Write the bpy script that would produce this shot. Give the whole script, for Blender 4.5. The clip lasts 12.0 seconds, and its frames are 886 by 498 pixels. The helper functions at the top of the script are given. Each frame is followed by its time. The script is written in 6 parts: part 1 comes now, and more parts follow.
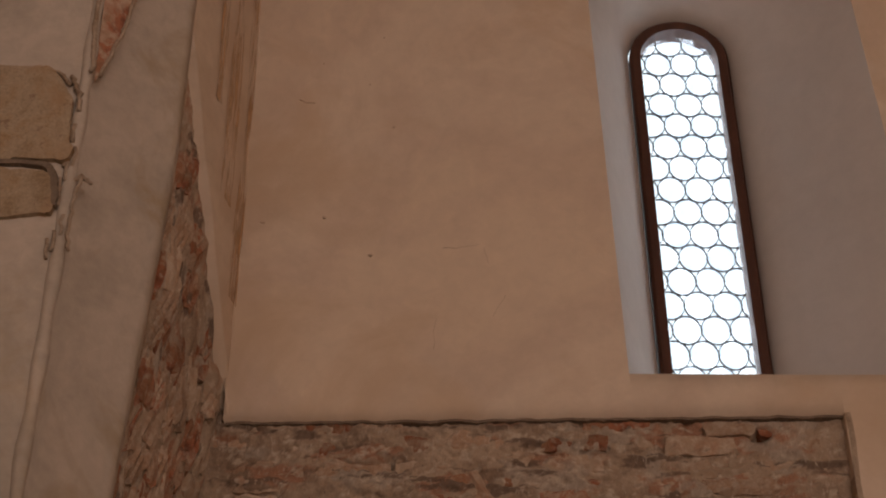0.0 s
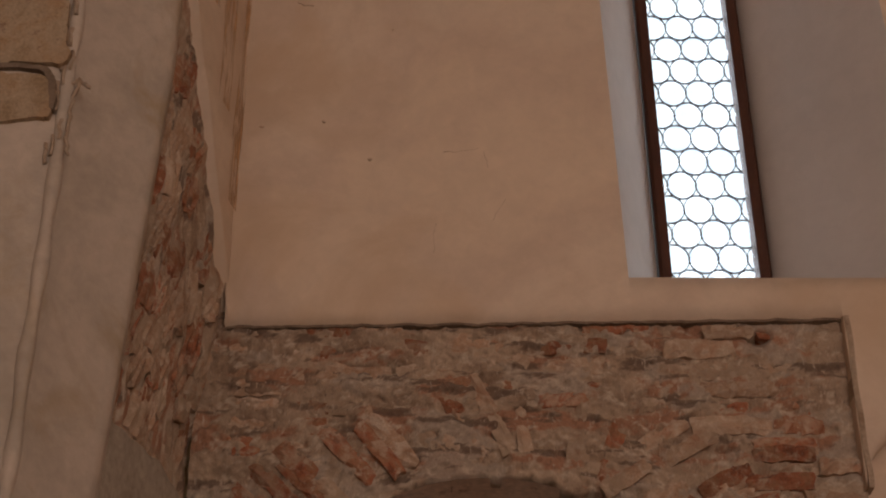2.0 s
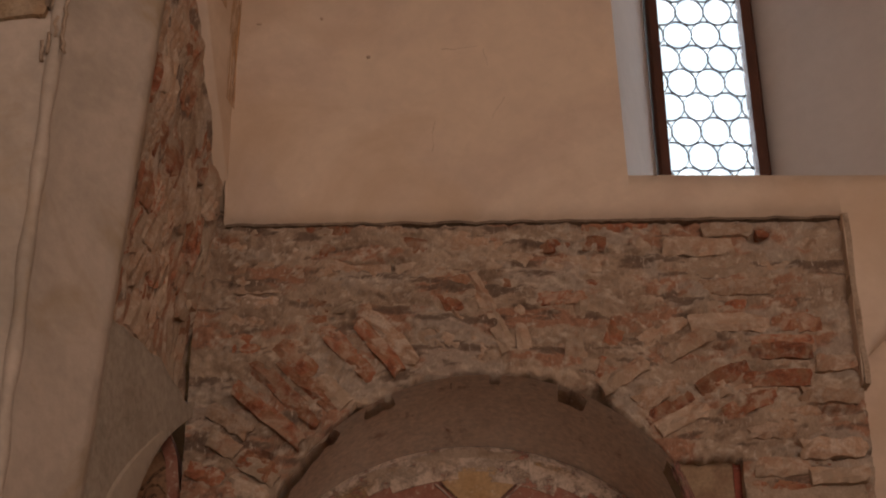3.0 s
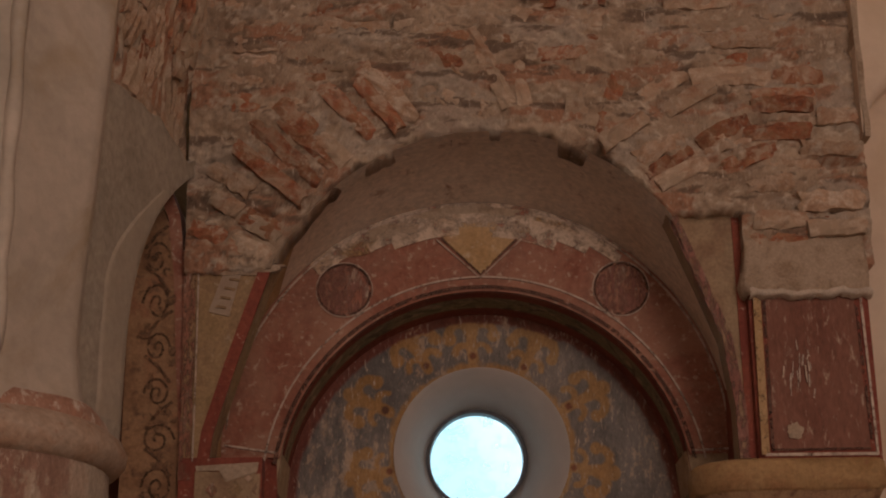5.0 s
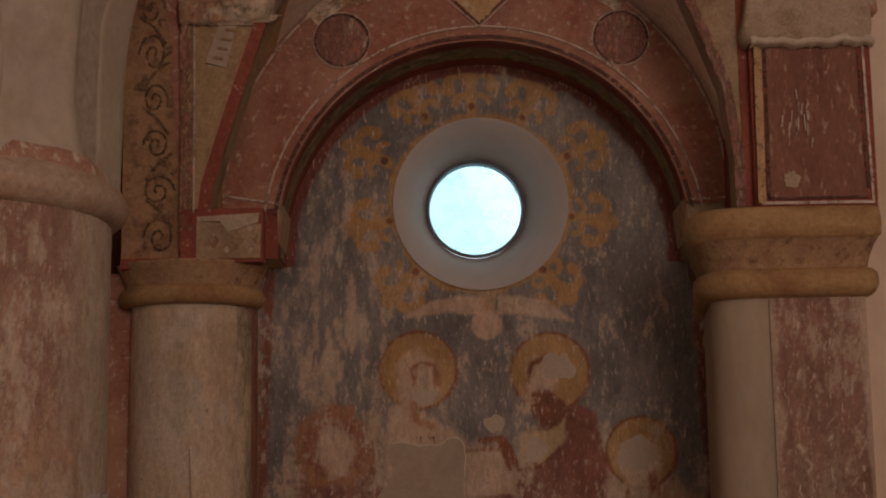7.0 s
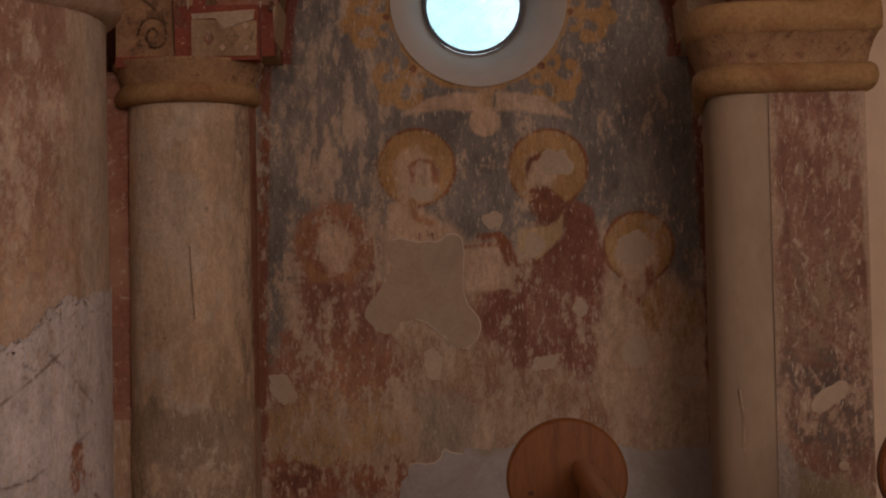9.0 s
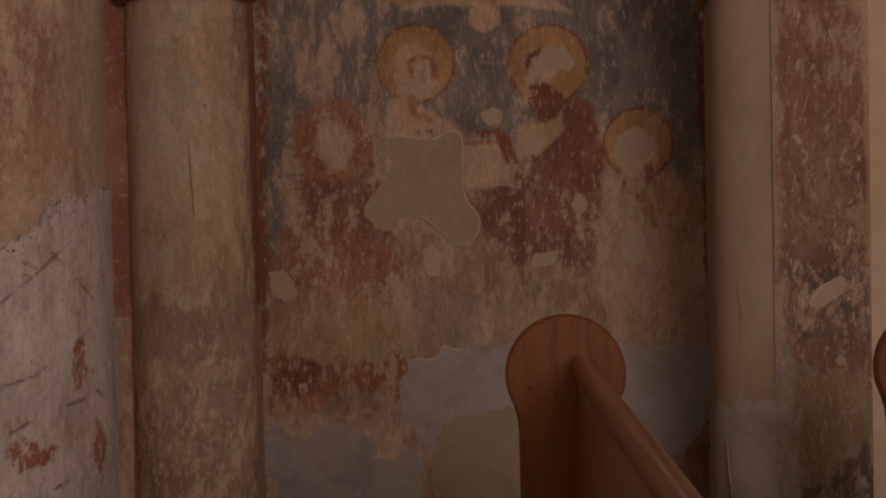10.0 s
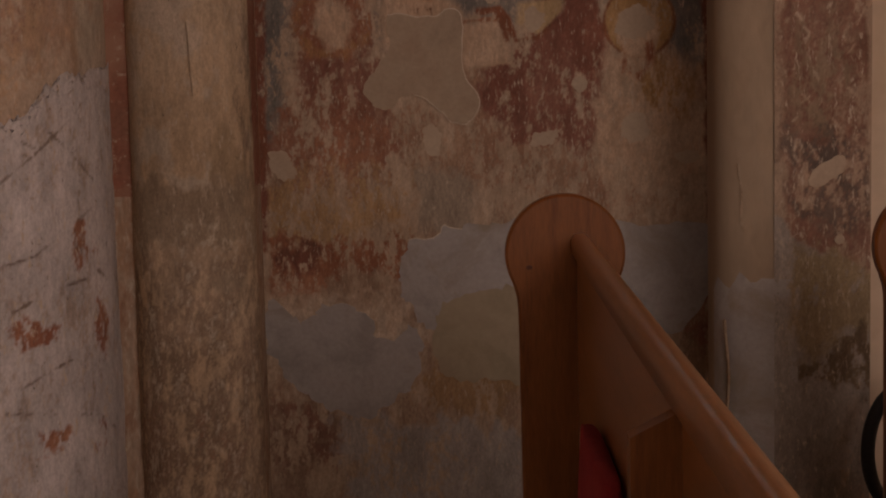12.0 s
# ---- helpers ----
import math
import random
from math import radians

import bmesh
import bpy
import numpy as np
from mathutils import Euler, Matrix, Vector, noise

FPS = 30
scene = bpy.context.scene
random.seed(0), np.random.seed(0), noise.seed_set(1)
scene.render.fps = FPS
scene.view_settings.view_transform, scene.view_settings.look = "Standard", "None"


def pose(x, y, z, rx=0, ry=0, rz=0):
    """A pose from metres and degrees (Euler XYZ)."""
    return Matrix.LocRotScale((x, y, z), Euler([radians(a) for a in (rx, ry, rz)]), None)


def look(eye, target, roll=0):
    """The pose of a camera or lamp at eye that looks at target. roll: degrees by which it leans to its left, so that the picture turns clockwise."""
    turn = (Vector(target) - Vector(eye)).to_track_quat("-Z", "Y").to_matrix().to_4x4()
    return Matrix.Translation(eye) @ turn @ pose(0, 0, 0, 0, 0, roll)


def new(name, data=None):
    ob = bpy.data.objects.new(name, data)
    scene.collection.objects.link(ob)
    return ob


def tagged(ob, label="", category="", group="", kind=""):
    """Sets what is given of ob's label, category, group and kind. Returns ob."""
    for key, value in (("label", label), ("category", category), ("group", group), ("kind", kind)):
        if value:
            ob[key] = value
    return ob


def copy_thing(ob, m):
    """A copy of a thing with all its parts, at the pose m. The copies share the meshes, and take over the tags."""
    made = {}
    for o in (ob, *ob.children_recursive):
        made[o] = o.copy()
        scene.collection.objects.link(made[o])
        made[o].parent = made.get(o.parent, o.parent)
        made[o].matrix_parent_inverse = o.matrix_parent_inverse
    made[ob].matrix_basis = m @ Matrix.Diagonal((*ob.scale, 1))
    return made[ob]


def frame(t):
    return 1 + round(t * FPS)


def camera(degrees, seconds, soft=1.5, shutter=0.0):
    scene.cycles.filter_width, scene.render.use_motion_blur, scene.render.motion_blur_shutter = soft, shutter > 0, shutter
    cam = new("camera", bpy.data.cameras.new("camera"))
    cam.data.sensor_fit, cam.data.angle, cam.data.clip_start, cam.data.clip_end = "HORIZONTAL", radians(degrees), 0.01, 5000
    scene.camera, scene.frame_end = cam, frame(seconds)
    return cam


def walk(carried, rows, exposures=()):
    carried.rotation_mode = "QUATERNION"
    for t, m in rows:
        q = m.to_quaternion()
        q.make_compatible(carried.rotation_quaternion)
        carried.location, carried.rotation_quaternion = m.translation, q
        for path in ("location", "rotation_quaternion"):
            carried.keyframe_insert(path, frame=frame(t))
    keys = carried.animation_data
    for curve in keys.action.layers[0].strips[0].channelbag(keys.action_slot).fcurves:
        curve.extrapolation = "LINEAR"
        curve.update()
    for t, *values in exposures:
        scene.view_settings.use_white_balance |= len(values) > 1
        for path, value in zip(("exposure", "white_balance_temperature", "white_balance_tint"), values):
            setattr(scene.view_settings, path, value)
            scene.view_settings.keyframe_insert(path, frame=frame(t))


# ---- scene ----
cam = camera(31.28, 12.0, soft=2.0)
EYE = (0.0, 0.0, 1.45)
PATH = [
    (0.0, 124.0, -0.124, -0.084), (0.5, 123.84, -0.146, -0.088), (1.0, 123.192, -0.139, -0.082),
    (1.5, 122.132, -0.122, -0.073), (2.0, 120.526, -0.049, -0.044), (2.5, 118.633, 0.013, -0.032),
    (4.5, 110.735, 0.351, 0.1), (5.0, 108.052, 0.562, 0.187), (5.5, 105.727, 0.579, 0.194),
    (6.0, 103.268, 0.594, 0.173), (6.5, 101.351, 0.733, 0.187), (7.0, 99.038, 0.812, 0.198),
    (9.0, 91.699, 1.167, 0.164), (9.5, 89.979, 1.215, 0.157), (10.0, 87.965, 1.237, 0.138),
    (10.5, 86.386, 1.264, 0.117), (11.0, 84.973, 1.3, 0.117), (11.5, 83.908, 1.34, 0.11),
    (12.0, 83.603, 1.349, 0.115)]
walk(cam, [(t, pose(*EYE, rx, ry, rz)) for t, rx, ry, rz in PATH],
     exposures=[(0.0, 0.09), (2.5, 0.1), (4.5, 0.16), (7.0, 0.2), (9.5, 0.19), (12.0, 0.12)])

# ---- world and light ----
world = bpy.data.worlds.new("world")
scene.world = world
world.use_nodes = True
wn = world.node_tree
sky = wn.nodes.new("ShaderNodeTexSky")
sky.sky_type = "NISHITA"
sky.sun_disc = False
sky.sun_elevation = radians(40)
sky.sun_rotation = radians(200)
wn.links.new(sky.outputs[0], wn.nodes["Background"].inputs[0])
wn.nodes["Background"].inputs[1].default_value = 0.12


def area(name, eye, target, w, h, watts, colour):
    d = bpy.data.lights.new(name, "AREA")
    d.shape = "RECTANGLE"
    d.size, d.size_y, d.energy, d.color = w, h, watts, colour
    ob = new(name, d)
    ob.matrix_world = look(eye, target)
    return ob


# warm fill lamps added behind the camera, where wall_south has no windows
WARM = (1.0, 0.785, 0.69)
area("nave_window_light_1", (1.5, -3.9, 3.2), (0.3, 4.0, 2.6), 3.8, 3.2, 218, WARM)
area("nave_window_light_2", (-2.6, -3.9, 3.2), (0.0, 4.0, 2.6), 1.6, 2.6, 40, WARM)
area("chancel_window_light", (0.937, 4.8, 4.83), (0.937, 0.0, 4.83), 0.29, 1.85, 5.0, (0.86, 0.92, 1.0))


# ---- materials ----
def mat(name, cols, scale=3.0, detail=9.0, rough=0.9, bump=0.3, bscale=60.0, stretch=(1, 1, 1), fleck=None, fleck_amt=0.5,
        fleck_scale=25.0, rnd=0.0, spec=0.25, stain=None, stain_scale=1.2, stain_lo=0.55, wear=0.0, wear_scale=12.0, grain=0.23, world=False):
    """Plaster, paint, brick: colours blended by noise, flecks of loss, stains, fine relief."""
    m = bpy.data.materials.new(name)
    m.use_nodes = True
    nt = m.node_tree
    nd, ln = nt.nodes, nt.links
    bs = nd["Principled BSDF"]
    tc = nd.new("ShaderNodeTexCoord")
    mp = nd.new("ShaderNodeMapping")
    mp.inputs["Scale"].default_value = stretch
    geo = nd.new("ShaderNodeNewGeometry")
    ln.new(geo.outputs["Position"] if world else tc.outputs["Object"], mp.inputs[0])
    vec = mp.outputs[0]

    def noise_node(sc, det, dist=0.4, ro=0.62, src=vec):
        n = nd.new("ShaderNodeTexNoise")
        n.inputs["Scale"].default_value = sc
        n.inputs["Detail"].default_value = det
        n.inputs["Roughness"].default_value = ro
        n.inputs["Distortion"].default_value = dist
        ln.new(src, n.inputs["Vector"])
        return n

    def ramp(src, stops):
        r = nd.new("ShaderNodeValToRGB")
        el = r.color_ramp.elements
        while len(el) < len(stops):
            el.new(0.5)
        for e, (p, c) in zip(el, stops):
            e.position, e.color = p, (*c, 1)
        ln.new(src, r.inputs[0])
        return r

    def mix(a, b, f, mode="MIX"):
        x = nd.new("ShaderNodeMix")
        x.data_type, x.blend_type = "RGBA", mode
        for s, v in ((x.inputs[6], a), (x.inputs[7], b), (x.inputs[0], f)):
            if isinstance(v, (int, float)):
                s.default_value = v
            elif isinstance(v, tuple):
                s.default_value = (*v, 1)
            else:
                ln.new(v, s)
        return x.outputs[2]

    big = noise_node(scale, detail)
    k = len(cols)
    stops = [(0.36 + 0.28 * i / max(1, k - 1), c) for i, c in enumerate(cols)]
    col = ramp(big.outputs[0], stops).outputs[0]
    fine = noise_node(scale * 14, 5)
    col = mix(col, ramp(fine.outputs[0], [(0.25, (1 - 1.2 * grain,) * 3), (0.75, (1 + 0.8 * grain,) * 3)]).outputs[0], 1.0, "MULTIPLY")
    if stain:
        s = noise_node(stain_scale, 6, 0.8)
        f = ramp(s.outputs[0], [(stain_lo - 0.05, (0, 0, 0)), (stain_lo + 0.12, (1, 1, 1))])
        col = mix(col, stain, f.outputs[0])
    if fleck:
        s = noise_node(fleck_scale, 8, 0.3, 0.72)
        lo = 0.68 - 0.25 * fleck_amt
        f = ramp(s.outputs[0], [(lo - 0.03, (0, 0, 0)), (lo + 0.09, (1, 1, 1))])
        col = mix(col, fleck, f.outputs[0])
    if rnd:
        oi = nd.new("ShaderNodeObjectInfo")
        r = ramp(oi.outputs["Random"], [(0.0, (1 - rnd,) * 3), (0.5, (1.0, 1 - 0.15 * rnd, 1 - 0.2 * rnd)), (1.0, (1 + rnd, 1 + rnd, 1 + 1.1 * rnd))])
        col = mix(col, r.outputs[0], 1.0, "MULTIPLY")
    ln.new(col, bs.inputs["Base Color"])
    if wear:
        s = noise_node(wear_scale * 1.5, 10, 0.2, 0.76)
        lo = 0.3 + 0.35 * wear
        f = ramp(s.outputs[0], [(lo - 0.06, (0, 0, 0)), (lo + 0.08, (1, 1, 1))])
        tr = nd.new("ShaderNodeBsdfTransparent")
        ms = nd.new("ShaderNodeMixShader")
        ln.new(f.outputs[0], ms.inputs[0])
        ln.new(tr.outputs[0], ms.inputs[1])
        ln.new(bs.outputs[0], ms.inputs[2])
        ln.new(ms.outputs[0], nd["Material Output"].inputs[0])
    bs.inputs["Roughness"].default_value = rough
    bs.inputs["Specular IOR Level"].default_value = spec
    if bump:
        b = nd.new("ShaderNodeBump")
        b.inputs["Strength"].default_value = bump
        b.inputs["Distance"].default_value = 0.01
        h = noise_node(bscale, 8, 0.2, 0.65)
        ln.new(h.outputs[0], b.inputs["Height"])
        ln.new(b.outputs[0], bs.inputs["Normal"])
    return m


M_PLASTER = mat("lime_plaster", [(0.56, 0.43, 0.315), (0.64, 0.51, 0.385), (0.58, 0.45, 0.34), (0.65, 0.51, 0.375)], 1.1, detail=7, bump=0.3, bscale=7, stain=(0.54, 0.395, 0.27), stain_scale=1.3, grain=0.06)
M_WHITE = mat("white_plaster", [(0.5, 0.445, 0.4), (0.56, 0.5, 0.45)], 1.0, detail=4, bump=0.15, bscale=12, grain=0.05)
M_GREY = mat("grey_render", [(0.36, 0.305, 0.24), (0.43, 0.365, 0.29)], 3, bump=0.5, bscale=40)
M_PIER = mat("pier_plaster", [(0.38, 0.32, 0.255), (0.49, 0.41, 0.33), (0.45, 0.375, 0.3)], 1.6, bump=0.35, bscale=25, stain=(0.36, 0.27, 0.17), stain_scale=2.4, stain_lo=0.6, grain=0.1)
M_BRICK = mat("old_brick", [(0.19, 0.075, 0.042), (0.34, 0.13, 0.068), (0.32, 0.17, 0.095), (0.25, 0.1, 0.052)], 14, bump=0.9, bscale=50, fleck=(0.43, 0.32, 0.23), fleck_amt=0.55, fleck_scale=26, rnd=0.2, stain=(0.42, 0.31, 0.22), stain_scale=9, stain_lo=0.56, world=True)
M_STONE = mat("rubble_stone", [(0.38, 0.26, 0.17), (0.5, 0.38, 0.28), (0.42, 0.27, 0.17), (0.52, 0.41, 0.31)], 12, bump=1.0, bscale=60, rnd=0.18, fleck=(0.3, 0.18, 0.11), fleck_amt=0.4, fleck_scale=24, world=True)
M_RED = mat("red_fresco", [(0.27, 0.105, 0.068), (0.33, 0.14, 0.094), (0.3, 0.145, 0.1)], 4, bump=0.3, bscale=60, fleck=(0.55, 0.42, 0.32), fleck_amt=0.36, fleck_scale=42, stain=(0.4, 0.22, 0.15), stain_scale=3)
M_DKRED = mat("dark_red_fresco", [(0.2, 0.05, 0.035), (0.27, 0.08, 0.05)], 6, bump=0.3, fleck=(0.5, 0.38, 0.28), fleck_amt=0.2, fleck_scale=45)
M_OCHRE = mat("ochre_fresco", [(0.42, 0.26, 0.12), (0.5, 0.33, 0.17), (0.4, 0.24, 0.13)], 6, bump=0.3, fleck=(0.58, 0.46, 0.34), fleck_amt=0.3)
M_TAN = mat("tan_fresco", [(0.4, 0.29, 0.18), (0.48, 0.35, 0.22), (0.36, 0.24, 0.14)], 5, bump=0.3, fleck=(0.3, 0.16, 0.1), fleck_amt=0.2)
M_SOFFIT = mat("soffit_plaster", [(0.68, 0.55, 0.44), (0.78, 0.65, 0.53), (0.72, 0.58, 0.46)], 3.5, bump=0.3, fleck=(0.34, 0.2, 0.13), fleck_amt=0.2, fleck_scale=9)
M_WALLP = mat("worn_fresco_ground", [(0.36, 0.21, 0.14), (0.48, 0.36, 0.27), (0.42, 0.26, 0.17), (0.56, 0.45, 0.35)], 4, bump=0.4, fleck=(0.56, 0.46, 0.36), fleck_amt=0.5, fleck_scale=34, stretch=(1.7, 1, 0.6))
M_PATCH = mat("repair_plaster", [(0.33, 0.25, 0.185), (0.39, 0.3, 0.22), (0.35, 0.255, 0.185)], 6, bump=0.3, bscale=30, grain=0.1)
M_COOL = mat("grey_repair_plaster", [(0.31, 0.28, 0.265), (0.39, 0.355, 0.34), (0.35, 0.315, 0.3)], 5, bump=0.2, bscale=30, grain=0.1, stain=(0.3, 0.25, 0.2), stain_scale=5, stain_lo=0.58)
M_CAP = mat("capital_paint", [(0.3, 0.175, 0.075), (0.38, 0.235, 0.11), (0.29, 0.15, 0.07)], 5, bump=0.4, fleck=(0.3, 0.14, 0.08), fleck_amt=0.2)
M_PIERRED = mat("worn_red_plaster", [(0.36, 0.19, 0.13), (0.42, 0.25, 0.18), (0.5, 0.38, 0.3)], 4, bump=0.35, fleck=(0.58, 0.48, 0.39), fleck_amt=0.5, fleck_scale=34, stretch=(1.6, 1, 0.6))
M_FRAME = mat("window_wood", [(0.06, 0.025, 0.016), (0.09, 0.035, 0.02)], 8, rough=0.6, bump=0.3, stretch=(4, 4, 0.5))
M_LEAD = mat("lead_came", [(0.05, 0.05, 0.055), (0.08, 0.08, 0.085)], 20, rough=0.5, bump=0.2)
# same pine twice: end panel and support darkened for their shade, rail lighter
M_PINE_DIM = mat("varnished_pine", [(0.13, 0.04, 0.009), (0.185, 0.064, 0.015), (0.15, 0.048, 0.011)], 2.2, rough=0.42, bump=0.06, stretch=(9, 9, 0.9), spec=0.3)
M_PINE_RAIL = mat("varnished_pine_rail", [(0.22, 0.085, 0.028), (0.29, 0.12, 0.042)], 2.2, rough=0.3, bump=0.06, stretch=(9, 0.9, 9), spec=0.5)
M_CLOTH = mat("red_cloth", [(0.25, 0.02, 0.025), (0.32, 0.03, 0.03)], 12, rough=0.95, bump=0.4, bscale=200)
M_BLACK = mat("black_metal", [(0.02, 0.02, 0.022), (0.03, 0.03, 0.03)], 9, rough=0.45, bump=0.1)
# unseen floor, its colour raised to reflect light up into the soffits
M_FLOOR = mat("bounce_floor", [(0.46, 0.4, 0.33), (0.56, 0.49, 0.41)], 2, bump=0.3)


def glow(name, colour, strength):
    m = bpy.data.materials.new(name)
    m.use_nodes = True
    nt = m.node_tree
    e = nt.nodes.new("ShaderNodeEmission")
    e.inputs[0].default_value = (*colour, 1)
    e.inputs[1].default_value = strength
    nt.links.new(e.outputs[0], nt.nodes["Material Output"].inputs[0])
    return m


def pane_mat(name, tint, haze):
    """Old glass: clear with a diffusing film."""
    m = bpy.data.materials.new(name)
    m.use_nodes = True
    nt = m.node_tree
    nd, ln = nt.nodes, nt.links
    tr = nd.new("ShaderNodeBsdfTransparent")
    tr.inputs[0].default_value = (*tint, 1)
    gl = nd.new("ShaderNodeBsdfGlossy")
    gl.inputs["Roughness"].default_value = 0.08
    tl = nd.new("ShaderNodeBsdfTranslucent")
    tl.inputs[0].default_value = (*tint, 1)
    n = nd.new("ShaderNodeTexNoise")
    n.inputs["Scale"].default_value = 18
    n.inputs["Detail"].default_value = 6
    r = nd.new("ShaderNodeMapRange")
    r.inputs[1].default_value, r.inputs[2].default_value = 0.45, 0.75
    r.inputs[3].default_value, r.inputs[4].default_value = 0.0, haze
    tc = nd.new("ShaderNodeTexCoord")
    ln.new(tc.outputs["Object"], n.inputs["Vector"])
    ln.new(n.outputs[0], r.inputs[0])
    a, b = nd.new("ShaderNodeMixShader"), nd.new("ShaderNodeMixShader")
    ln.new(r.outputs[0], a.inputs[0])
    ln.new(tr.outputs[0], a.inputs[1])
    ln.new(tl.outputs[0], a.inputs[2])
    b.inputs[0].default_value = 0.04
    ln.new(a.outputs[0], b.inputs[1])
    ln.new(gl.outputs[0], b.inputs[2])
    ln.new(b.outputs[0], nd["Material Output"].inputs[0])
    return m


M_GLASS = pane_mat("bottle_glass", (0.92, 0.96, 1.0), 0.5)
M_OCGLASS = pane_mat("frosted_glass", (0.55, 0.86, 0.95), 0.5)


# ---- mesh helpers ----
def part(name, bm, material, parent=None, label="", smooth=False):
    me = bpy.data.meshes.new(name)
    bmesh.ops.recalc_face_normals(bm, faces=bm.faces)
    if smooth:
        for f in bm.faces:
            f.smooth = True
    bm.to_mesh(me)
    bm.free()
    me.materials.append(material)
    ob = new(name, me)
    ob.parent = parent
    if label:
        ob["label"] = label
    return ob


def thing(name, label, category, group="", kind=""):
    return tagged(new(name), label, category, group, kind)


def box(bm, x0, x1, y0, y1, z0, z1, bevel=0.0):
    r = bmesh.ops.create_cube(bm, size=1, matrix=Matrix.LocRotScale(((x0 + x1) / 2, (y0 + y1) / 2, (z0 + z1) / 2), None, (x1 - x0, y1 - y0, z1 - z0)))
    if bevel:
        es = {e for v in r["verts"] for e in v.link_edges}
        bmesh.ops.bevel(bm, geom=list(es), offset=bevel, segments=2, affect="EDGES")


def wob(x, y, z, s, a):
    return a * noise.noise(Vector((x * s, y * s, z * s)))


def calm_at(x, z, amp, seed=0.0):
    p = Vector((x, seed, z))
    return amp * (0.6 * noise.noise(p * 2.1) + 0.5 * noise.noise(p * 6.0))


def columns(bm, xs, lo, hi, y0, y1, step=0.0, amp=0.0, seed=0.0, relief=calm_at):
    """A slab in the x-z plane whose lower and upper edge follow lo(x), hi(x); front at y0, back at y1."""
    zs0 = [lo(x) for x in xs]
    zs1 = [hi(x) for x in xs]
    n = 1 if not step else max(1, int(max(b - a for a, b in zip(zs0, zs1)) / step))
    front, back = [], []
    for x, a, b in zip(xs, zs0, zs1):
        fr = []
        for i in range(n + 1):
            z = a + (b - a) * i / n
            fr.append(bm.verts.new((x, y0 + (relief(x, z, amp, seed) if amp else 0), z)))
        front.append(fr)
        back.append((bm.verts.new((x, y1, a)), bm.verts.new((x, y1, b))))
    for i in range(len(xs) - 1):
        p, q = front[i], front[i + 1]
        for j in range(n):
            bm.faces.new((p[j], q[j], q[j + 1], p[j + 1]))
        bm.faces.new((back[i][1], back[i + 1][1], back[i + 1][0], back[i][0]))
        bm.faces.new((back[i][0], back[i + 1][0], q[0], p[0]))
        bm.faces.new((p[n], q[n], back[i + 1][1], back[i][1]))
    for c, k in ((front[0], back[0]), (front[-1], back[-1])):
        bm.faces.new([bm.verts.new(v.co) for v in (k[0], *c, k[1])])


def loft(bm, rings, closed=True):
    """Faces between rings of points with equal counts."""
    vs = [[bm.verts.new(p) for p in r] for r in rings]
    n = len(vs[0])
    for a, b in zip(vs, vs[1:]):
        for i in range(n if closed else n - 1):
            bm.faces.new((a[i], a[(i + 1) % n], b[(i + 1) % n], b[i]))
    return vs


def lathe(bm, cx, cy, prof, a0=0.0, a1=360.0, n=40, squash=1.0, wobble=0.0):
    """Profile (radius, z) turned about a vertical axis from a0 to a1 degrees."""
    full = abs(a1 - a0) >= 359
    rings = []
    for r, z in prof:
        ring = []
        for i in range(n if full else n + 1):
            a = radians(a0 + (a1 - a0) * i / n)
            rr = r + (wobble * noise.noise(Vector((3 * math.cos(a), 3 * math.sin(a), z * 5))) if wobble else 0)
            ring.append((cx + rr * math.cos(a), cy + squash * rr * math.sin(a), z))
        rings.append(ring)
    loft(bm, rings, closed=full)


def blob(bm, cx, cz, rx, rz, y, thick=0.004, rough=0.18, seed=0.0, n=48, tilt=0.0, fr=2.0):
    """A flake or patch with an uneven rim, lying on a wall that faces -y."""
    pts = []
    for i in range(n):
        a = 2 * math.pi * i / n
        k = 1 + rough * (noise.noise(Vector((fr * math.cos(a), fr * math.sin(a), seed))) * 1.3 + 0.4 * noise.noise(Vector((5 * math.cos(a), 5 * math.sin(a), seed + 9))))
        u, v = rx * k * math.cos(a), rz * k * math.sin(a)
        c, s = math.cos(tilt), math.sin(tilt)
        pts.append((cx + u * c - v * s, cz + u * s + v * c))
    f = [bm.verts.new((x, y, z)) for x, z in pts]
    b = [bm.verts.new((x, y + thick, z)) for x, z in pts]
    bm.faces.new(f)
    for i in range(n):
        bm.faces.new((f[i], f[(i + 1) % n], b[(i + 1) % n], b[i]))


def strip(bm, pts, w, y, thick=0.004):
    """A painted or modelled line of width w along points (x, z) on a wall."""
    n = len(pts)
    ring = []
    for i, (x, z) in enumerate(pts):
        a, b = pts[max(0, i - 1)], pts[min(n - 1, i + 1)]
        dx, dz = b[0] - a[0], b[1] - a[1]
        L = math.hypot(dx, dz) or 1
        nx, nz = -dz / L * w / 2, dx / L * w / 2
        ring.append([bm.verts.new((x + s * nx, yy, z + s * nz)) for s, yy in ((1, y), (-1, y), (-1, y + thick), (1, y + thick))])
    for p, q in zip(ring, ring[1:]):
        for i in range(4):
            bm.faces.new((p[i], p[(i + 1) % 4], q[(i + 1) % 4], q[i]))
    bm.faces.new(ring[0])
    bm.faces.new(ring[-1])


def arc(cx, cz, r, a0, a1, n=24):
    return [(cx + r * math.cos(radians(a0 + (a1 - a0) * i / n)), cz + r * math.sin(radians(a0 + (a1 - a0) * i / n))) for i in range(n + 1)]


def xs_from(a, b, step):
    n = max(1, round((b - a) / step))
    return [a + (b - a) * i / n for i in range(n + 1)]


